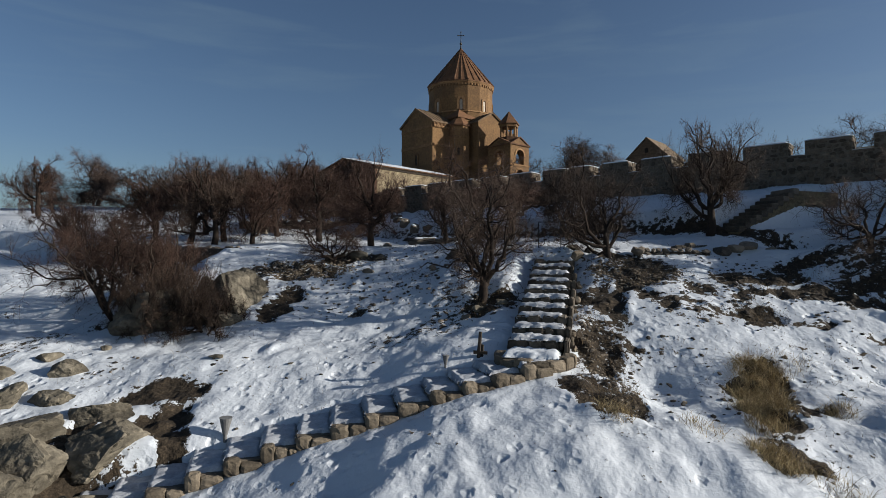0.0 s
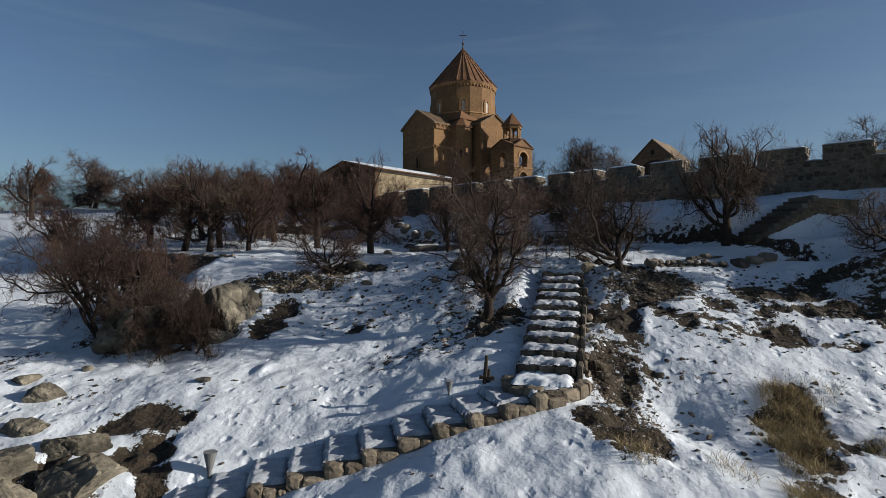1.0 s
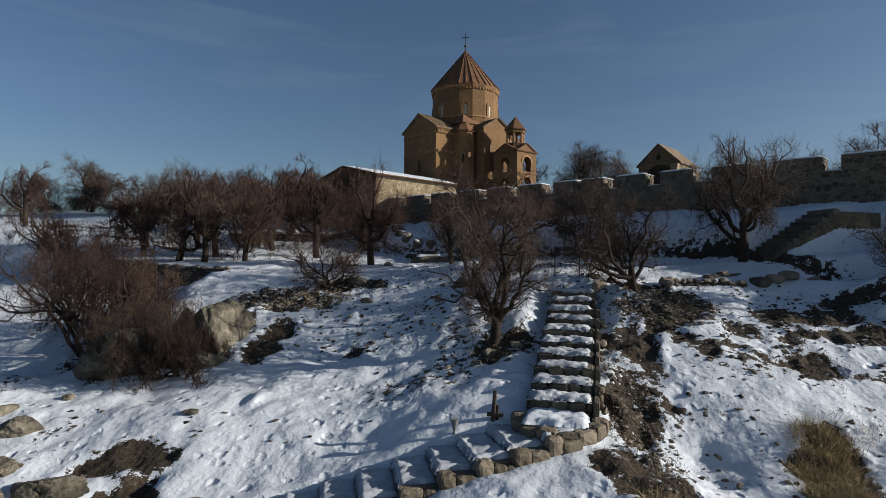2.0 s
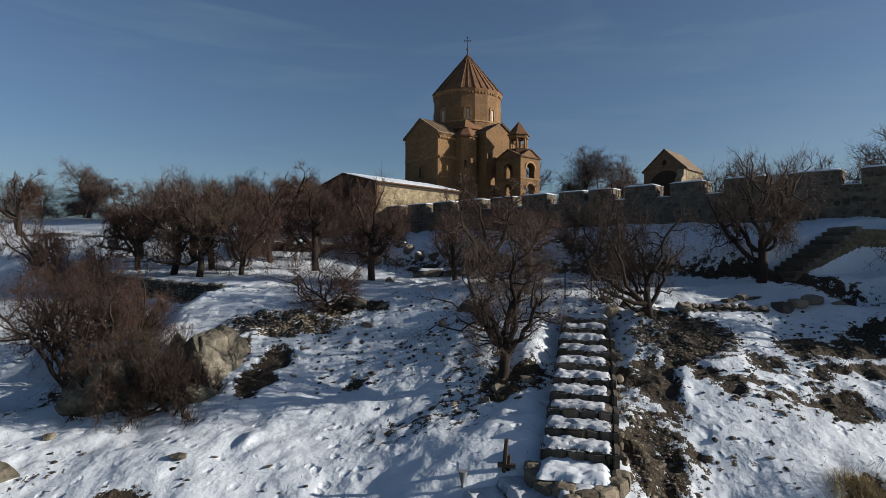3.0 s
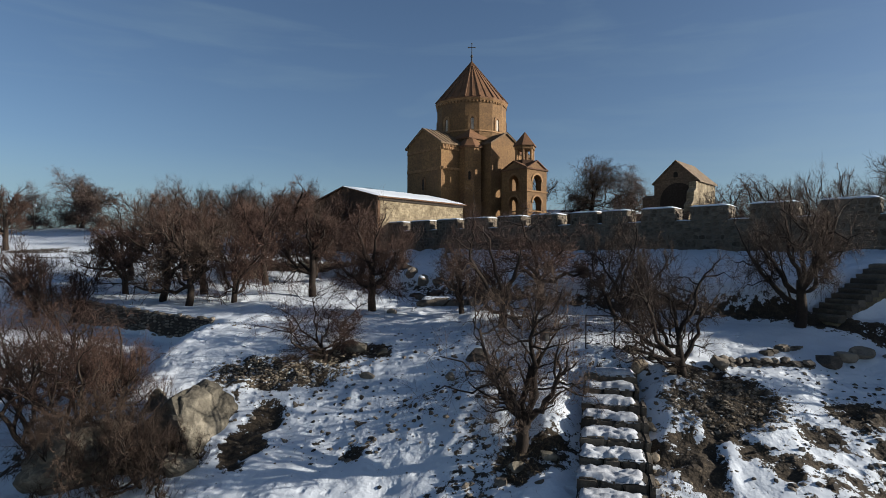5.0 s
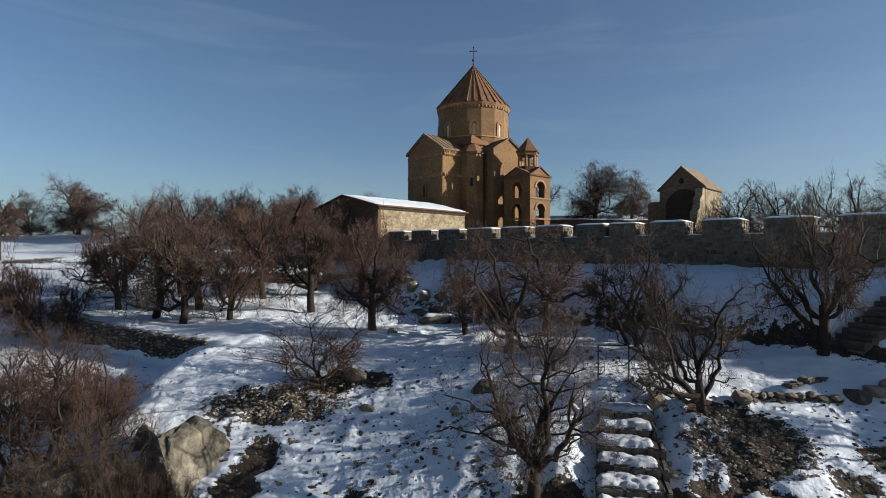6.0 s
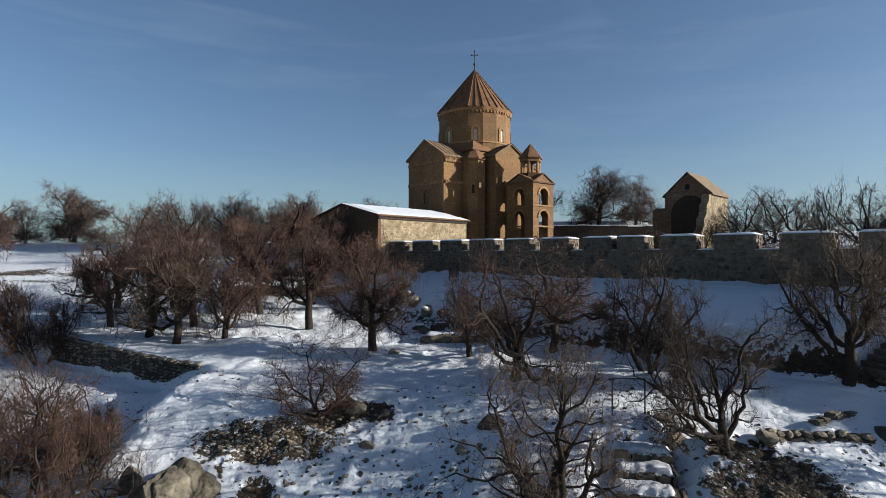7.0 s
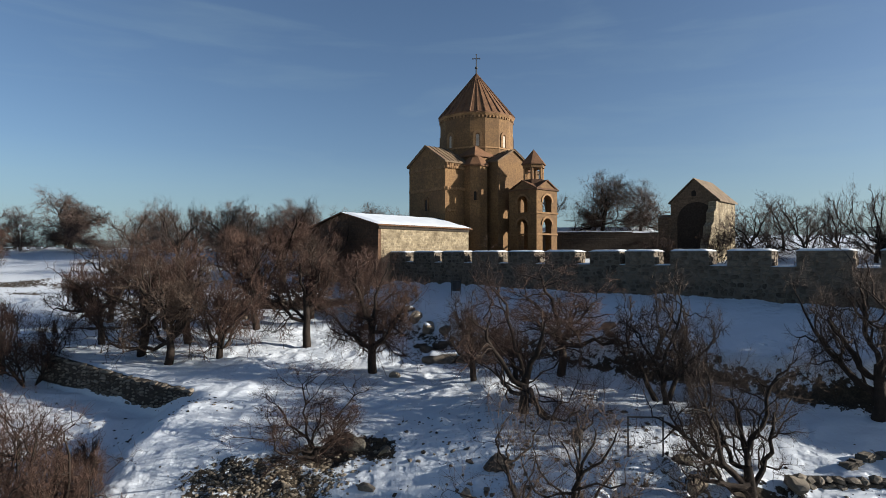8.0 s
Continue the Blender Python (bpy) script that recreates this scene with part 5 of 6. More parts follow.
plant(build_tree("bare_tree", 33, 3.7, 3.0, "slender bare tree below the rocky bank", fork=0.3, twig=TWIG_GREY, fine=0.75), -0.6, 34.3, 300)
plant(build_tree("bare_tree", 28, 5.4, 4.6, "bare tree with one upright trunk on the terrace", fork=0.34, fine=0.95), -5.5, 36.3, 80)
plant(build_tree("bare_bush", 29, 3.0, 3.7, "bare round bush above the rubble heap", "bush", fork=0.14, fine=0.8, thick=0.75, trunk=0.10, boughs=9, droop=-0.06), -5.8, 27.2, 15)
plant(build_tree("bare_bush", 38, 4.7, 5.8, "large spreading many-stemmed bare bush beside the boulder", "bush", stems=5, fork=0.24, fine=0.75, thick=1.0, trunk=0.16, boughs=8), -14.1, 23.7, 33)
plant(build_tree("bare_bush", 37, 2.4, 3.0, "dense reddish bare bush behind the boulder", "bush", stems=5, fork=0.2, fine=0.75, thick=1.4, trunk=0.1, boughs=8), -12.4, 24.2, 80)
plant(build_tree("bare_bush", 31, 2.2, 2.8, "low dark brush hanging over the boulder", "bush", stems=6, fork=0.2, fine=0.75, thick=1.9, twig=TWIG_DARK), -9.4, 21.5, 200, 1.0, 0.0)
plant(build_tree("bare_bush", 34, 2.2, 3.0, "tangled dark brush in front of the boulder", "bush", stems=6, fork=0.2, fine=0.75, thick=1.9, twig=TWIG_DARK), -11.6, 21.5, 90, 1.0, 0.0)
plant(build_tree("bare_bush", 32, 2.3, 2.0, "thin bare sapling beside a dead stump", "bush", stems=4, fork=0.3, fine=0.5), -15.2, 29.2, 0)
plant(build_tree("bare_bush", 35, 3.8, 4.4, "wide grey-brown bare bush in the snowy hollow", "bush", stems=6, fork=0.28, fine=0.65, thick=1.1, trunk=0.09), -17.4, 28.0, 60)
plant(build_tree("bare_bush", 36, 4.0, 5.0, "tangled bare bush at the end of the terrace wall", "bush", stems=6, fork=0.25, fine=0.7, thick=1.5, trunk=0.1), -24.6, 38.6, 100)

# the grove on the terrace: five trees grown, the others of the same kinds
kinds = [build_tree("bare_tree", 41 + k, h, w, "reddish bare orchard tree standing in snow", fork=f, fine=0.84, thick=2.5, sparse=True, twig=(TWIG, TWIG, TWIG_GREY)[k % 3], group="orchard trees")
         for k, (h, w, f) in enumerate(((5.2, 4.4, 0.3), (5.6, 4.6, 0.32), (5.0, 4.8, 0.26), (5.8, 4.4, 0.36), (4.8, 4.2, 0.22)))]
spots = ((-22.6, 41.7, 0), (-18.9, 39.4, 1), (-16.3, 37.6, 2), (-17.6, 42.2, 3), (-14.5, 45.0, 1), (-14.2, 38.8, 4), (-10.2, 41.4, 3), (-25.7, 47.2, 2),
         (-27.5, 40.2, 4), (-21.0, 46.5, 1), (-8.0, 46.5, 0), (-42.0, 55.0, 3), (-12.0, 48.6, 2), (-19.0, 55.0, 0), (-15.5, 52.5, 3), (-22.0, 60.0, 2), (-13.0, 55.0, 1))
used = set()
for n, (x, y, k) in enumerate(spots):
    turn, size = (n * 77) % 360, 0.92 + 0.16 * ((n * 7) % 5) / 4
    if k in used:
        plant_copy(kinds[k], x, y, turn, size)
    else:
        used.add(k)
        plant(kinds[k], x, y, turn, size)

low_bush = plant(build_tree("bare_bush", 39, 3.4, 4.2, "tangled bare bush beside the ruined chapel", "bush", stems=5, fork=0.2, fine=0.7, thick=3.0, sparse=True, trunk=0.09), 22.1, 62.0, 20)
plant_copy(low_bush, 17.0, 64.0, 140, 0.9)

# farther off: the skyline trees, with haze in their twig colour
far = [build_tree("bare_tree", 61 + k, h, w, "distant bare tree on the skyline", fork=f, fine=0.75, thick=6.2, sparse=True, trunk=0.2, twig=TWIG_HAZED, group="skyline trees", droop=d)
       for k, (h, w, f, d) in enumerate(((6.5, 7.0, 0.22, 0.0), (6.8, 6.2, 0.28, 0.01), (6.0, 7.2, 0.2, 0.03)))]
spots = ((-46.0, 84.0, 2, 0.8), (-38.3, 70.1, 1, 0.85), (-35.0, 78.0, 0, 0.9), (-31.0, 66.0, 1, 0.95), (-27.5, 72.0, 0, 0.85),
         (-24.5, 66.0, 2, 0.95), (-21.5, 74.0, 1, 0.9), (-29.0, 82.0, 2, 0.9), (-17.0, 96.0, 0, 0.9), (-11.0, 99.0, 1, 0.9), (-20.5, 92.0, 2, 0.9), (-43.0, 86.0, 0, 0.9),
         (-33.0, 60.0, 2, 0.8), (15.6, 79.2, 1, 0.9), (9.2, 78.5, 1, 0.75),
         (46.0, 62.0, 1, 1.15), (-48.0, 62.0, 0, 0.75), (-30.5, 76.0, 1, 0.9), (-25.0, 79.0, 2, 0.85), (-18.5, 82.0, 0, 0.8), (-38.0, 84.0, 0, 0.9),
         (-21.4, 97.0, 1, 0.85), (-18.8, 95.0, 2, 0.8), (-17.1, 98.0, 0, 0.85), (-14.6, 96.0, 1, 0.8), (-12.3, 97.0, 2, 0.85), (-22.9, 90.0, 0, 0.9), (-23.2, 84.0, 1, 0.9))
used = set()
for n, (x, y, k, size) in enumerate(spots):
    if k in used:
        plant_copy(far[k], x, y, (n * 67) % 360, size)
    else:
        used.add(k)
        plant(far[k], x, y, (n * 67) % 360, size)

round_tree = plant(build_tree("bare_tree", 66, 6.2, 7.6, "dense round bare tree behind the retaining wall", fork=0.14, fine=0.95, thick=5.4, sparse=True, trunk=0.24, boughs=9, twig=TWIG_HAZED), 15.2, 78.0, 0)
plant_copy(round_tree, 19.9, 78.6, 130, 0.85)
for n, (x, y, size) in enumerate(((-59.0, 80.0, 0.8), (-33.5, 84.0, 0.95), (-27.0, 88.0, 1.0), (-21.0, 80.0, 0.9), (-39.5, 80.0, 0.8), (-15.0, 90.0, 0.95), (-54.5, 82.0, 0.85))):
    plant_copy(round_tree, x, y, 70 * n, size, label="dense dark bare tree on the skyline")
plant(build_tree("willow", 67, 6.6, 8.6, "large old bare tree with hanging twigs on the skyline", fork=0.26, fine=0.95, thick=4.6, sparse=True, trunk=0.34, boughs=9, droop=0.035, lean=(0.25, 0), twig=TWIG_HAZED), -52.4, 79.8, 0)
plant_copy(round_tree, 39.5, 60.0, 60, 1.25, label="tall dense bare tree beyond the old wall")
for n, (x, y, k, size) in enumerate(((23.6, 60.0, 1, 0.98), (26.2, 61.0, 2, 1.0), (28.2, 59.0, 4, 1.0), (31.8, 60.5, 0, 1.05), (34.6, 60.0, 3, 1.28), (36.6, 62.0, 2, 1.05), (30.0, 66.0, 1, 1.0))):
    plant_copy(far[k % 3], x, y, 40 + 83 * n, 0.78 * size, label="bare tree beyond the old wall")


# ---- rocks ----
def put_rock(name, seed, x, y, size, label, turn=0.0, sink=0.25, mat=None, detail=3, tilt=0.0, up=None, facets=7, rough=0.17, planes=()):
    z = float(ground(x, y)) if up is None else up
    ob = part(name, rock_shape(seed, *size, detail=detail, facets=facets, rough=rough, planes=planes), mat or ROCK)
    ob.matrix_basis = Matrix.Translation((x, y, z + size[2] * (1 - 2 * sink) * 0.8)) @ Matrix.Rotation(radians(turn), 4, "Z") @ Matrix.Rotation(radians(tilt), 4, "Y")
    return tagged(ob, label, "rock")


put_rock("boulder", 5, -11.8, 21.9, (1.8, 1.15, 1.25), "huge dark rounded boulder half hidden by brush", 8, 0.3, detail=5, facets=5, rough=0.09)
SPLIT = ((0.80, -0.40, 0.45, 0.50), (-0.30, -0.92, 0.15, 0.52), (-0.55, 0.0, 0.84, 0.52), (0.15, 0.75, 0.60, 0.62), (0.40, -0.70, 0.55, 0.60), (0.95, 0.30, 0.10, 0.70), (-0.90, -0.30, 0.20, 0.72), (0.2, -0.2, 0.96, 0.62))
put_rock("boulder", 8, -9.25, 23.7, (2.15, 2.2, 2.6), "tall pale split boulder with a sunlit flat face", 0, 0.5, detail=5, up=3.3, rough=0.075, planes=SPLIT)
put_rock("boulder", 12, -10.7, 24.3, (0.9, 0.8, 1.2), "pale pointed rock with snow lodged beside it", -20, 0.5, up=3.55, detail=4, facets=12, rough=0.08)
put_rock("boulder", 14, -8.9, 21.9, (0.7, 0.5, 0.4), "low rounded boulder at the foot of a taller one", 25, 0.36, detail=4, rough=0.09)


def build_outcrop():
    """The outcrop at the lower end of the path: broad broken slabs, sunk in the slope with cracks between."""
    rock = thing("rock_outcrop", Matrix.Translation((-10.5, 14.5, 0)), "cracked grey limestone outcrop beside the snowy path", "rock")
    slabs = ((-11.5, 14.6, 2.3, 1.6, 1.15, 20, 9), (-10.15, 13.5, 1.6, 1.15, 1.05, -15, 12), (-8.7, 14.6, 1.55, 1.15, 0.95, 30, 15), (-9.9, 15.7, 1.3, 0.75, 0.5, 10, 18), (-10.6, 12.4, 1.5, 1.0, 1.1, 5, 41),
             (-13.2, 16.2, 1.3, 0.95, 0.62, 40, 21), (-14.1, 14.9, 1.9, 1.4, 1.05, 0, 24), (-12.6, 13.0, 1.9, 1.3, 1.15, -25, 27), (-8.6, 13.3, 1.35, 0.85, 0.8, 50, 33), (-11.7, 16.4, 0.9, 0.6, 0.42, 0, 36), (-7.75, 13.9, 0.6, 0.45, 0.35, 15, 39))
    for x, y, sx, sy, sz, turn, seed in slabs:
        bm = rock_shape(seed, sx, sy, sz, detail=5, facets=20, rough=0.10)
        bmesh.ops.rotate(bm, verts=bm.verts, matrix=Matrix.Rotation(radians(turn), 3, "Z") @ Matrix.Rotation(radians(-8), 3, "Y"))
        bmesh.ops.translate(bm, verts=bm.verts, vec=(x + 10.5, y - 14.5, float(base_ground(x, y)) - 0.14 * sz))
        part("slab", bm, ROCK, rock)


build_outcrop()
for n, (x, y, s, h) in enumerate(((-12.25, 17.85, 0.66, 0.62), (-13.5, 18.75, 0.55, 0.4), (-12.3, 19.8, 0.3, 0.3), (-7.7, 18.55, 0.33, 0.22), (-14.3, 17.4, 0.75, 0.5), (-5.2, 18.4, 0.16, 0.3))):
    put_rock("field_rock", 50 + n, x, y, (s * 1.1, s * 0.85, s * h), "grey field rock sticking out of snow", n * 50, 0.3, detail=4, facets=18, rough=0.08)
# stones about the slope that stand out singly
for n, (x, y, s) in enumerate(((-3.9, 26.1, 0.33), (-4.6, 27.9, 0.6), (-3.6, 27.6, 0.4), (-0.9, 25.3, 0.3), (5.4, 25.9, 0.42), (6.0, 25.2, 0.3), (-4.3, 35.6, 0.35), 
                               (-2.3, 39.4, 0.7), (-1.0, 38.2, 0.75), (0.2, 37.9, 0.6), (-3.2, 40.6, 0.6), (-2.2, 41.5, 0.5), (5.7, 35.6, 0.35), (11.6, 24.9, 0.5), (12.3, 25.2, 0.42), (12.9, 25.3, 0.46),
                               (13.9, 25.3, 0.4), (1.0, 20.8, 0.3), (0.6, 20.4, 0.25), (1.9, 21.0, 0.28), (4.6, 22.6, 0.3), (7.9, 24.5, 0.4))):
    put_rock("loose_rock", 70 + n, x, y, (s * 0.95, s * 0.85, s * 0.6), "weathered loose rock lying in the snow", n * 37, 0.36, mat=RUBBLE if y > 28 or x > 9 or n % 3 == 0 else ROCK, detail=2)


for n, (x, y, sx, sy, sz) in enumerate(((-2.1, 38.6, 1.25, 0.7, 0.5), (-0.6, 38.0, 0.9, 0.6, 0.45), (-3.2, 42.3, 0.7, 0.5, 0.4), (-4.1, 43.6, 0.6, 0.5, 0.4), (-3.6, 41.2, 0.5, 0.4, 0.3), (-4.7, 45.2, 0.55, 0.45, 0.35), (-2.3, 40.7, 0.6, 0.45, 0.35), (-5.2, 47.4, 0.6, 0.5, 0.4))):
    ledge = put_rock("ledge_rock", 120 + n, x, y, (sx, sy, sz), "dark ledge rock capped with snow", n * 31, 0.36, mat=RUBBLE, detail=3, rough=0.1)
    bm = bmesh.new()
    snow_pad(bm, -0.7 * sx, 0.7 * sx, -0.55 * sy, 0.7 * sy, 0.55 * sz, 0.3 * sz, random.Random(n), 0.16, 1.0)
    part("snow_cap", bm, SNOW, ledge, "rounded cap of snow")
put_rock("loose_rock", 131, 5.93, 36.8, (0.4, 0.3, 0.3), "dark rock lying alone on the snowy bank", 20, 0.25, mat=RUBBLE, detail=2)
put_rock("loose_rock", 132, 5.4, 24.75, (0.42, 0.34, 0.34), "squared weathered block above the steps", 10, 0.25, mat=KERB_STONE, detail=3, facets=12, rough=0.08)
put_rock("loose_rock", 133, 0.1, 26.2, (0.6, 0.35, 0.28), "long dark rock lying in the snow", 5, 0.3, mat=RUBBLE, detail=3)


def rubble(name, label, spots, size, seed, mat=RUBBLE, lift=-0.05):
    """Many small stones over a stretch of ground: spots gives places of (x, y)."""
    rng = np.random.default_rng(seed)
    kinds = []
    for k in range(6):
        bm = rock_shape(100 + k + seed, 1, 0.8, 0.45, detail=1, facets=5, rough=0.2)
        bm.verts.ensure_lookup_table()
        kinds.append((np.array([v.co[:] for v in bm.verts]), np.array([[v.index for v in f.verts] for f in bm.faces])))
        bm.free()
    V, F, base = [], [], 0
    x, y = spots[:, 0], spots[:, 1]
    z = ground(x, y)
    for n in range(len(spots)):
        v, f = kinds[n % 6]
        a, s = rng.uniform(0, math.tau), size[0] + (size[1] - size[0]) * rng.random() ** 2.2
        t = rng.normal(0, 0.35)
        c, sn = math.cos(a), math.sin(a)
        rot = np.array([[c, -sn, 0], [sn, c, 0], [0, 0, 1]]) @ np.array([[math.cos(t), 0, math.sin(t)], [0, 1, 0], [-math.sin(t), 0, math.cos(t)]])
        V.append(v * (s * np.array([rng.uniform(0.8, 1.4), 1, rng.uniform(0.7, 1.3)])) @ rot.T + (x[n], y[n], z[n] + lift * s))
        F.append(f + base)
        base += len(v)
    ob = mesh_part(name, np.concatenate(V).tolist(), np.concatenate(F).tolist(), mat)
    return tagged(ob, label, "stones", kind="stuff")


def patch(cx, cy, rx, ry, count, seed):
    rng = np.random.default_rng(seed)
    a, r = rng.uniform(0, math.tau, count), np.sqrt(rng.random(count)) * rng.normal(1, 0.12, count)
    return np.stack([cx + rx * r * np.cos(a), cy + ry * r * np.sin(a)], 1)


rubble("rubble_heap", "heap of broken brown stones on bare soil", np.concatenate([patch(-7.0, 26.4, 2.6, 0.8, 700, 1), patch(-4.6, 27.4, 1.2, 0.7, 90, 2)]), (0.035, 0.13), 1, KERB_STONE)
rubble("rubble_bank", "dark rubble bank under the tree", np.concatenate([patch(7.3, 22.6, 1.9, 1.2, 480, 3), patch(4.7, 17.4, 0.75, 3.0, 170, 4)]), (0.04, 0.15), 2)
rubble("soil_stones", "pale stones strewn over the bare strip", np.concatenate([patch(4.7, 17.3, 0.8, 2.6, 110, 61), patch(4.1, 14.7, 0.7, 1.4, 60, 62), patch(7.3, 22.4, 1.9, 1.2, 160, 63)]), (0.03, 0.10), 7, PATH_STONE)
rubble("scattered_stones", "dark stones poking through the snow", np.concatenate([
    patch(13.6, 21.6, 4.6, 1.8, 380, 5), patch(10.4, 19.6, 1.0, 1.0, 60, 6), patch(9.5, 23.9, 4.0, 1.0, 150, 7), patch(-4.5, 24.0, 3.6, 1.9, 240, 8), patch(-0.5, 24.2, 2.2, 2.2, 150, 9),
    patch(7.8, 20.2, 1.6, 1.4, 80, 10), patch(11.5, 17.0, 3.0, 2.6, 60, 11), patch(0.5, 21.0, 1.6, 1.2, 90, 12), patch(3.2, 27.3, 3.2, 2.2, 170, 71), patch(-1.5, 28.0, 2.6, 2.4, 110, 72), patch(6.8, 16.6, 1.3, 2.4, 60, 13), patch(8.2, 14.0, 1.2, 1.8, 30, 14)]), (0.03, 0.16), 3)
rubble("distant_stones", "small dark stones across the snowfield", np.concatenate([
    patch(-2.0, 40.0, 2.2, 2.2, 160, 15), patch(-24.0, 36.0, 5.0, 3.0, 60, 16), patch(0.0, 20.0, 14.0, 10.0, 260, 17), patch(-39.1, 54.7, 2.4, 1.2, 70, 80), patch(-37.8, 56.2, 2.4, 1.2, 70, 81), patch(-34.1, 55.2, 2.4, 1.2, 70, 82), patch(-28.3, 48.9, 2.4, 1.2, 70, 83), patch(-35.8, 51.8, 2.4, 1.2, 70, 84), patch(-16.5, 30.0, 2.8, 3.5, 200, 19), patch(-12.0, 31.0, 2.0, 1.5, 50, 20)]), (0.03, 0.13), 4)


# ---- low field walls ----
EARTH = plain("dark_earth", ((0.3, (0.02, 0.016, 0.012)), (0.7, (0.06, 0.046, 0.034))), 3.0, 0.95, 0.6, 0.03, 0.0)


def field_wall(name, label, a, b, height, seed, thick=0.5, size=1.0):
    """A dry-stone wall: rough stones in courses between two places, with snow along its top."""
    rng = random.Random(seed)
    a, b = Vector(a), Vector(b)
    way = b - a
    L = way.length
    turn = math.atan2(way.y, way.x)
    top = lambda s: float(max(base_ground(*(a + way * (s / L))[:2]), base_ground(*(a + way * (s / L) + Vector((-math.sin(turn), math.cos(turn))) * 0.8)[:2]))) + 0.05
    fw = thing(name, Matrix.Translation((a.x, a.y, 0)) @ Matrix.Rotation(turn, 4, "Z"), label, "stone wall", kind="structure")
    kinds = []
    for k in range(8):
        bm = rock_shape(seed * 7 + k, 0.5, 0.5, 0.5, detail=1, facets=8, rough=0.1)
        mesh = bpy.data.meshes.new("stone")
        bm.to_mesh(mesh)
        bm.free()
        mesh.materials.append(RUBBLE)
        kinds.append(mesh)
    steps = max(2, int(L / 0.5))
    lines = [[], [], [], []]
    for k in range(steps + 1):
        t = L * k / steps
        z1 = top(t)
        for line, (yy, zz) in zip(lines, ((-0.05, z1 - height - 0.8), (-0.05, z1 - 0.13), (0.45, z1 - 0.10), (0.45, z1 - height - 0.8))):
            line.append((t, yy, zz))
    V = [p for line in lines for p in line]
    q = steps + 1
    F = [(i * q + k, i * q + k + 1, ((i + 1) % 4) * q + k + 1, ((i + 1) % 4) * q + k) for i in range(4) for k in range(steps)]
    mesh_part("core", V, F, EARTH, fw)
    s = 0.0
    while s < L:
        w = size * rng.uniform(0.36, 0.75)
        z1 = top(s + w / 2)
        z = z1 - height - 0.25
        while z < z1 - 0.08:
            h = size * rng.uniform(0.2, 0.32)
            m = Matrix.Translation((s + w / 2 + rng.uniform(-0.06, 0.06), rng.uniform(0.0, 0.10), z + h / 2)) @ Matrix.Rotation(rng.uniform(-0.25, 0.25), 4, "Y") @ Matrix.Diagonal((w * 1.5, thick * 0.9, h * 1.6, 1))
            shared("stone", rng.choice(kinds), m, fw)
            z += h
        s += w
    return fw


field_wall("terrace_wall", "low dry-stone terrace wall edged with snow", (-24.2, 39.0), (-13.0, 33.0), 1.0, 3, size=0.62)
field_wall("retaining_wall", "dark low retaining wall behind the orchard", (-19.5, 49.7), (-8.5, 49.7), 0.95, 4)


def build_back_wall():
    rng = random.Random(5)
    # faces away from the sun; the shade on it is in the stone's colour
    bw = thing("back_wall", Matrix.Translation((6.0, 75.2, 0)), "stone retaining wall behind the church, shade in its colour, topped with snow", "stone wall", kind="structure")
    z1 = float(base_ground(14.0, 76.2)) + 0.15
    for k in range(8):
        bm = bmesh.new()
        box(bm, 2.0 * k, 2.0 * k + 1.99, 0.0, 0.7, z1 - 5.5, z1 + rng.uniform(-0.08, 0.05))
        box_uv(bm)
        part("wall_length", bm, SHADE_STONE, bw)
    bm = bmesh.new()
    snow_pad(bm, 0.0, 16.0, 0.05, 1.6, z1 - 0.05, 0.2, rng, 0.4)
    part("snow_cap", bm, SNOW, bw, "wind-packed snow")


build_back_wall()
field_wall("edge_stones", "row of rough stones edging the terrace", (7.9, 24.7), (11.0, 24.7), 0.22, 6, size=0.6)


# ---- dry grass ----
WEEDS = plain("dead_weeds", ((0.3, (0.045, 0.033, 0.020)), (0.7, (0.17, 0.125, 0.075))), 2.0, 0.9, 0.0, 0.01, 0.5)


def grass(name, label, spots, height, seed, mat=GRASS):
    rng = np.random.default_rng(seed)
    n = len(spots)
    x, y = spots[:, 0], spots[:, 1]
    z = ground(x, y) - 0.03
    a, h = rng.uniform(0, math.tau, n), height * rng.uniform(0.35, 1.25, n)
    lean = rng.normal(0, 0.85, (n, 2)) + np.array([-0.1, -0.15])
    base = np.stack([x, y, z], 1)
    tip = base + np.stack([lean[:, 0] * h, lean[:, 1] * h, h], 1)
    mid = (base + tip) / 2 + np.stack([lean[:, 0] * -0.12 * h, lean[:, 1] * -0.12 * h, 0.08 * h], 1)
    side = np.stack([np.cos(a), np.sin(a), 0 * a], 1) * 0.0042
    V = np.stack([base - side, base + side, mid + side * 0.8, mid - side * 0.8, tip], 1).reshape(-1, 3)
    i = np.arange(n)[:, None] * 5
    quads = np.concatenate([i, i + 1, i + 2, i + 3], 1)
    tris = np.concatenate([i + 3, i + 2, i + 4], 1)
    ob = quad_mesh(name, V, quads, mat, None, tris)
    return tagged(ob, label, "grass", kind="stuff")


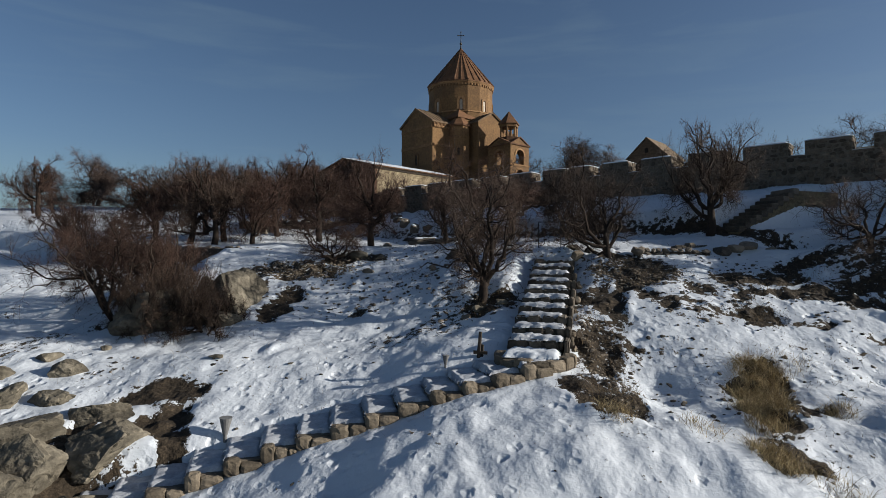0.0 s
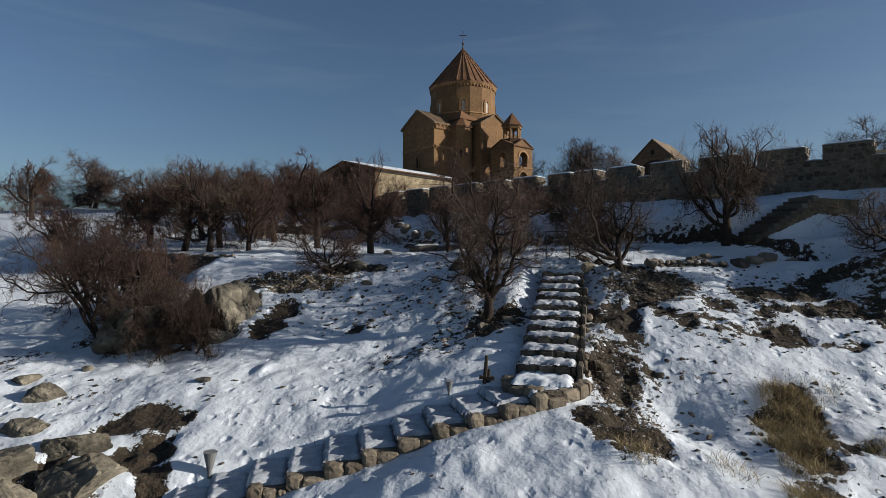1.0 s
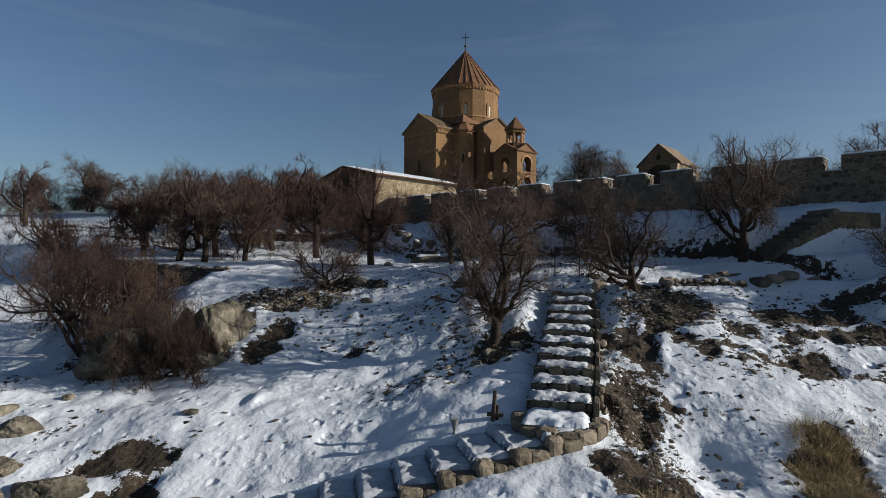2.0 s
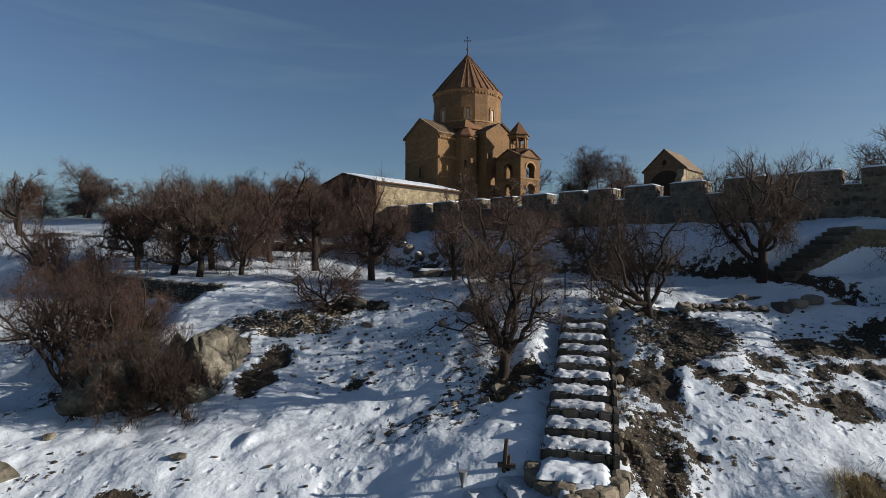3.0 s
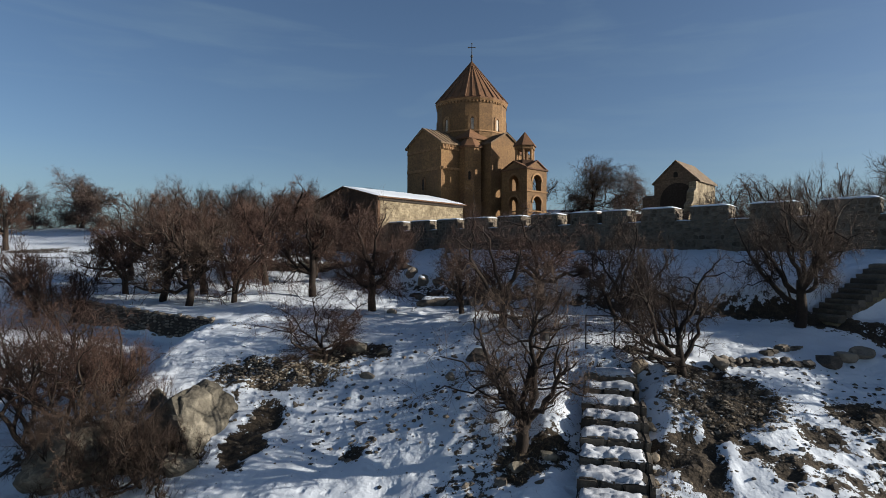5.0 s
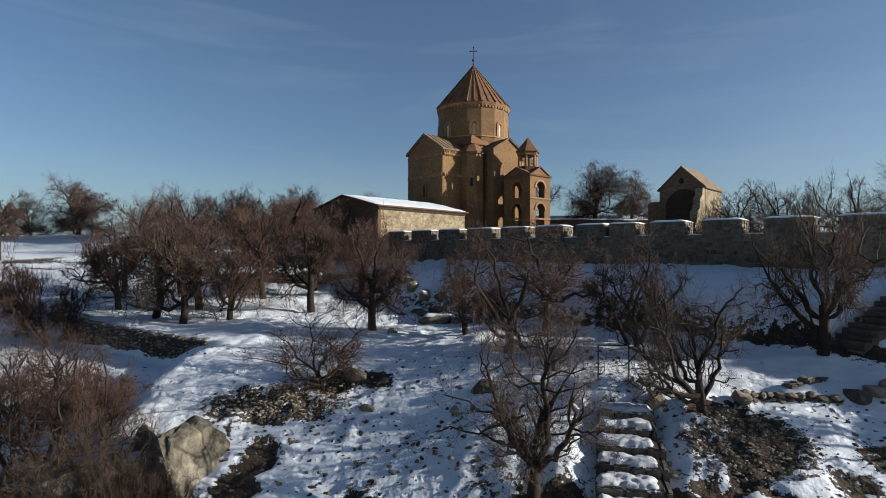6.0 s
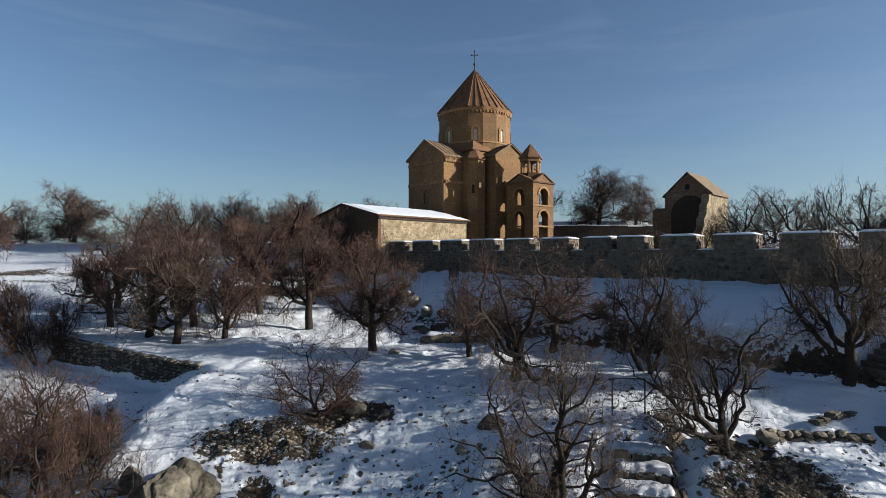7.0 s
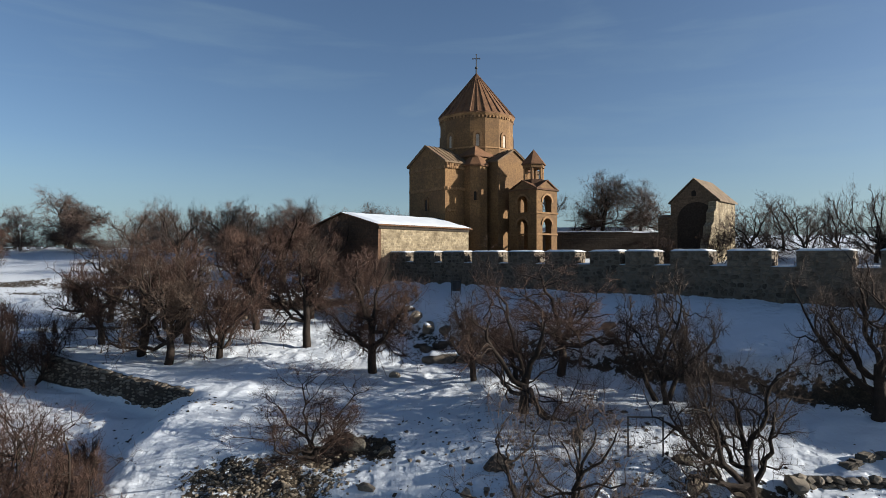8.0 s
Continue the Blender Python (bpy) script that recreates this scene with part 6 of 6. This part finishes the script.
grass("dry_grass", "tall tufts of dry straw-coloured grass", np.concatenate([patch(8.95, 16.6, 0.7, 0.65, 1700, 21), patch(8.4, 15.6, 0.75, 0.65, 1700, 51), patch(8.05, 14.6, 0.65, 0.65, 1500, 52), patch(7.7, 13.8, 0.45, 0.4, 500, 53), patch(7.25, 12.5, 0.55, 0.6, 1200, 22), patch(4.1, 13.6, 0.4, 0.4, 300, 23),
                                                                          patch(9.8, 14.5, 0.4, 0.3, 300, 24), patch(8.2, 11.8, 0.5, 0.5, 260, 25), patch(6.0, 13.4, 0.5, 0.5, 160, 26), patch(9.6, 17.0, 0.9, 0.5, 260, 27),
                                                                          patch(1.5, 10.6, 0.5, 0.4, 160, 28)]), 0.34, 5)


grass("dead_weeds", "dark dead weeds matted over bare soil", np.concatenate([patch(7.3, 22.6, 1.9, 1.2, 1300, 31), patch(4.8, 17.6, 0.8, 2.4, 1000, 32), patch(-7.2, 26.4, 2.6, 0.8, 350, 33), patch(4.1, 14.7, 0.75, 1.3, 500, 34),
                                                                          patch(10.4, 19.6, 0.9, 0.8, 600, 35), patch(13.8, 21.8, 3.6, 1.4, 1500, 36), patch(1.4, 21.0, 1.1, 0.8, 500, 37)]), 0.2, 6, WEEDS)
grass("weed_stems", "sparse dry stems poking through the snow", np.concatenate([patch(0.0, 21.0, 14.0, 7.0, 1500, 41), patch(10.5, 16.0, 4.0, 4.5, 700, 42), patch(-2.0, 31.0, 10.0, 5.0, 500, 43)]), 0.17, 7, WEEDS)


# ---- small things ----
def build_post(x, y, height, label):
    p = thing("wooden_post", Matrix.Translation(at_ground(x, y, 0.1)) @ Matrix.Rotation(0.05, 4, "Y"), label, "post")
    rng = random.Random(4)
    bm = bmesh.new()
    cylinder(bm, (0, 0, 0), (0.02, 0, height), 0.065, 0.05, 7)
    part("shaft", bm, WOOD, p)
    bm = bmesh.new()
    cylinder(bm, (0.1, 0.02, 0), (0.1, 0.02, height * 0.55), 0.05, 0.045, 6)
    part("stake", bm, WOOD, p)
    bm = bmesh.new()
    box(bm, -0.16, 0.26, -0.06, 0.06, height * 0.22, height * 0.32)
    part("crosspiece", bm, WOOD, p)


def build_lamp(x, y, size=1.0):
    """A funnel-shaped path light."""
    p = thing("path_light", Matrix.Translation(at_ground(x, y, 0.05)) @ Matrix.Diagonal((size, size, size, 1)), "grey metal funnel-shaped path light in the snow", "lamp")
    bm = bmesh.new()
    cylinder(bm, (0, 0, 0), (0, 0, 0.2), 0.05, 0.05, 10)
    part("foot", bm, GREY_METAL, p)
    bm = bmesh.new()
    cylinder(bm, (0, 0, 0.2), (0.02, 0, 0.66), 0.06, 0.17, 14)
    part("shade", bm, GREY_METAL, p)


GREY_METAL = plain("grey_metal", ((0.3, (0.09, 0.09, 0.09)), (0.7, (0.18, 0.18, 0.175))), 5.0, 0.5, 0.2, 0.004, 0.05)


def build_sign(x, y):
    p = thing("sign_frame", Matrix.Translation(at_ground(x, y, 0.1)) @ Matrix.Rotation(radians(-4), 4, "Z"), "empty black metal sign frame on two legs", "sign frame")
    for dx in (-0.5, 0.5):
        bm = bmesh.new()
        cylinder(bm, (dx, 0, 0), (dx, 0, 1.25), 0.024, 0.024, 6)
        part("leg", bm, METAL, p)
    bm = bmesh.new()
    cylinder(bm, (-0.52, 0, 1.24), (0.52, 0, 1.24), 0.024, 0.024, 6)
    part("top_bar", bm, METAL, p)


def build_bin(x, y, label, s=1.0):
    p = thing("waste_bin", Matrix.Translation(at_ground(x, y, 0.05)) @ Matrix.Diagonal((s, s, s, 1)), label, "waste bin")
    bm = bmesh.new()
    prism(bm, ring(8, 0.2), 0.25, 0.75, ring(8, 0.24))
    part("bucket", bm, METAL, p)
    for dx in (-0.24, 0.24):
        bm = bmesh.new()
        cylinder(bm, (dx, 0, 0), (dx, 0, 0.85), 0.022, 0.022, 6)
        part("leg", bm, METAL, p)
    bm = bmesh.new()
    prism(bm, ring(8, 0.26), 0.75, 0.79)
    part("rim", bm, METAL, p)


def build_lamp_post(x, y):
    p = thing("lamp_post", Matrix.Translation(at_ground(x, y, 0.1)), "thin pale lamp post on the far slope", "lamp post")
    bm = bmesh.new()
    cylinder(bm, (0, 0, 0), (0, 0, 3.2), 0.06, 0.05, 8)
    part("pole", bm, GREY_METAL, p)
    bm = bmesh.new()
    bmesh.ops.create_uvsphere(bm, u_segments=10, v_segments=8, radius=0.22, matrix=Matrix.Translation((0, 0, 3.35)))
    part("globe", bm, SNOW, p, "white globe")


def build_stump(x, y):
    p = thing("dead_stump", Matrix.Translation(at_ground(x, y, 0.1)), "broken dark dead tree stump", "stump")
    bm = bmesh.new()
    cylinder(bm, (0, 0, 0), (0.05, 0, 0.6), 0.22, 0.18, 9)
    cylinder(bm, (0.05, 0, 0.55), (0.12, 0.02, 1.1), 0.18, 0.10, 9)
    part("trunk", bm, BARK, p)
    bm = bmesh.new()
    cylinder(bm, (0.08, 0, 0.7), (0.35, -0.05, 1.05), 0.08, 0.04, 7)
    part("broken_limb", bm, BARK, p)


def build_orchard_steps(x, y):
    p = thing("orchard_steps", Matrix.Translation(at_ground(x, y, 0.1)), "small pale stone steps between the orchard terraces", "steps")
    rng = random.Random(9)
    for k in range(6):
        bm = bmesh.new()
        rough_block(bm, rng, -0.8 + 0.06 * k, 0.8 - 0.06 * k, 0.32 * k, 0.32 * k + 0.6, 0.22 * k - 0.2, 0.22 * (k + 1), 0.03)
        bmesh.ops.bevel(bm, geom=bm.edges[:], offset=0.03, segments=1, affect="EDGES")
        part("step_stone", bm, PATH_STONE, p)


build_post(0.92, 17.1, 0.85, "short dark wooden post with a crosspiece")
build_lamp(-0.06, 16.75, 0.62)
build_lamp(-5.9, 15.0)
build_sign(4.38, 25.95)
build_bin(2.55, 26.8, "dark metal waste bin beside the footpath", 0.7)
build_bin(-15.4, 46.3, "dark metal waste bin in the orchard")
build_bin(-1.7, 47.6, "dark waste bin below the old wall", 1.3)
build_post(-27.0, 43.5, 0.9, "short dark post in the snowfield")
build_lamp_post(-57.9, 78.5)
build_stump(-14.5, 28.9)
build_orchard_steps(-17.3, 47.8)
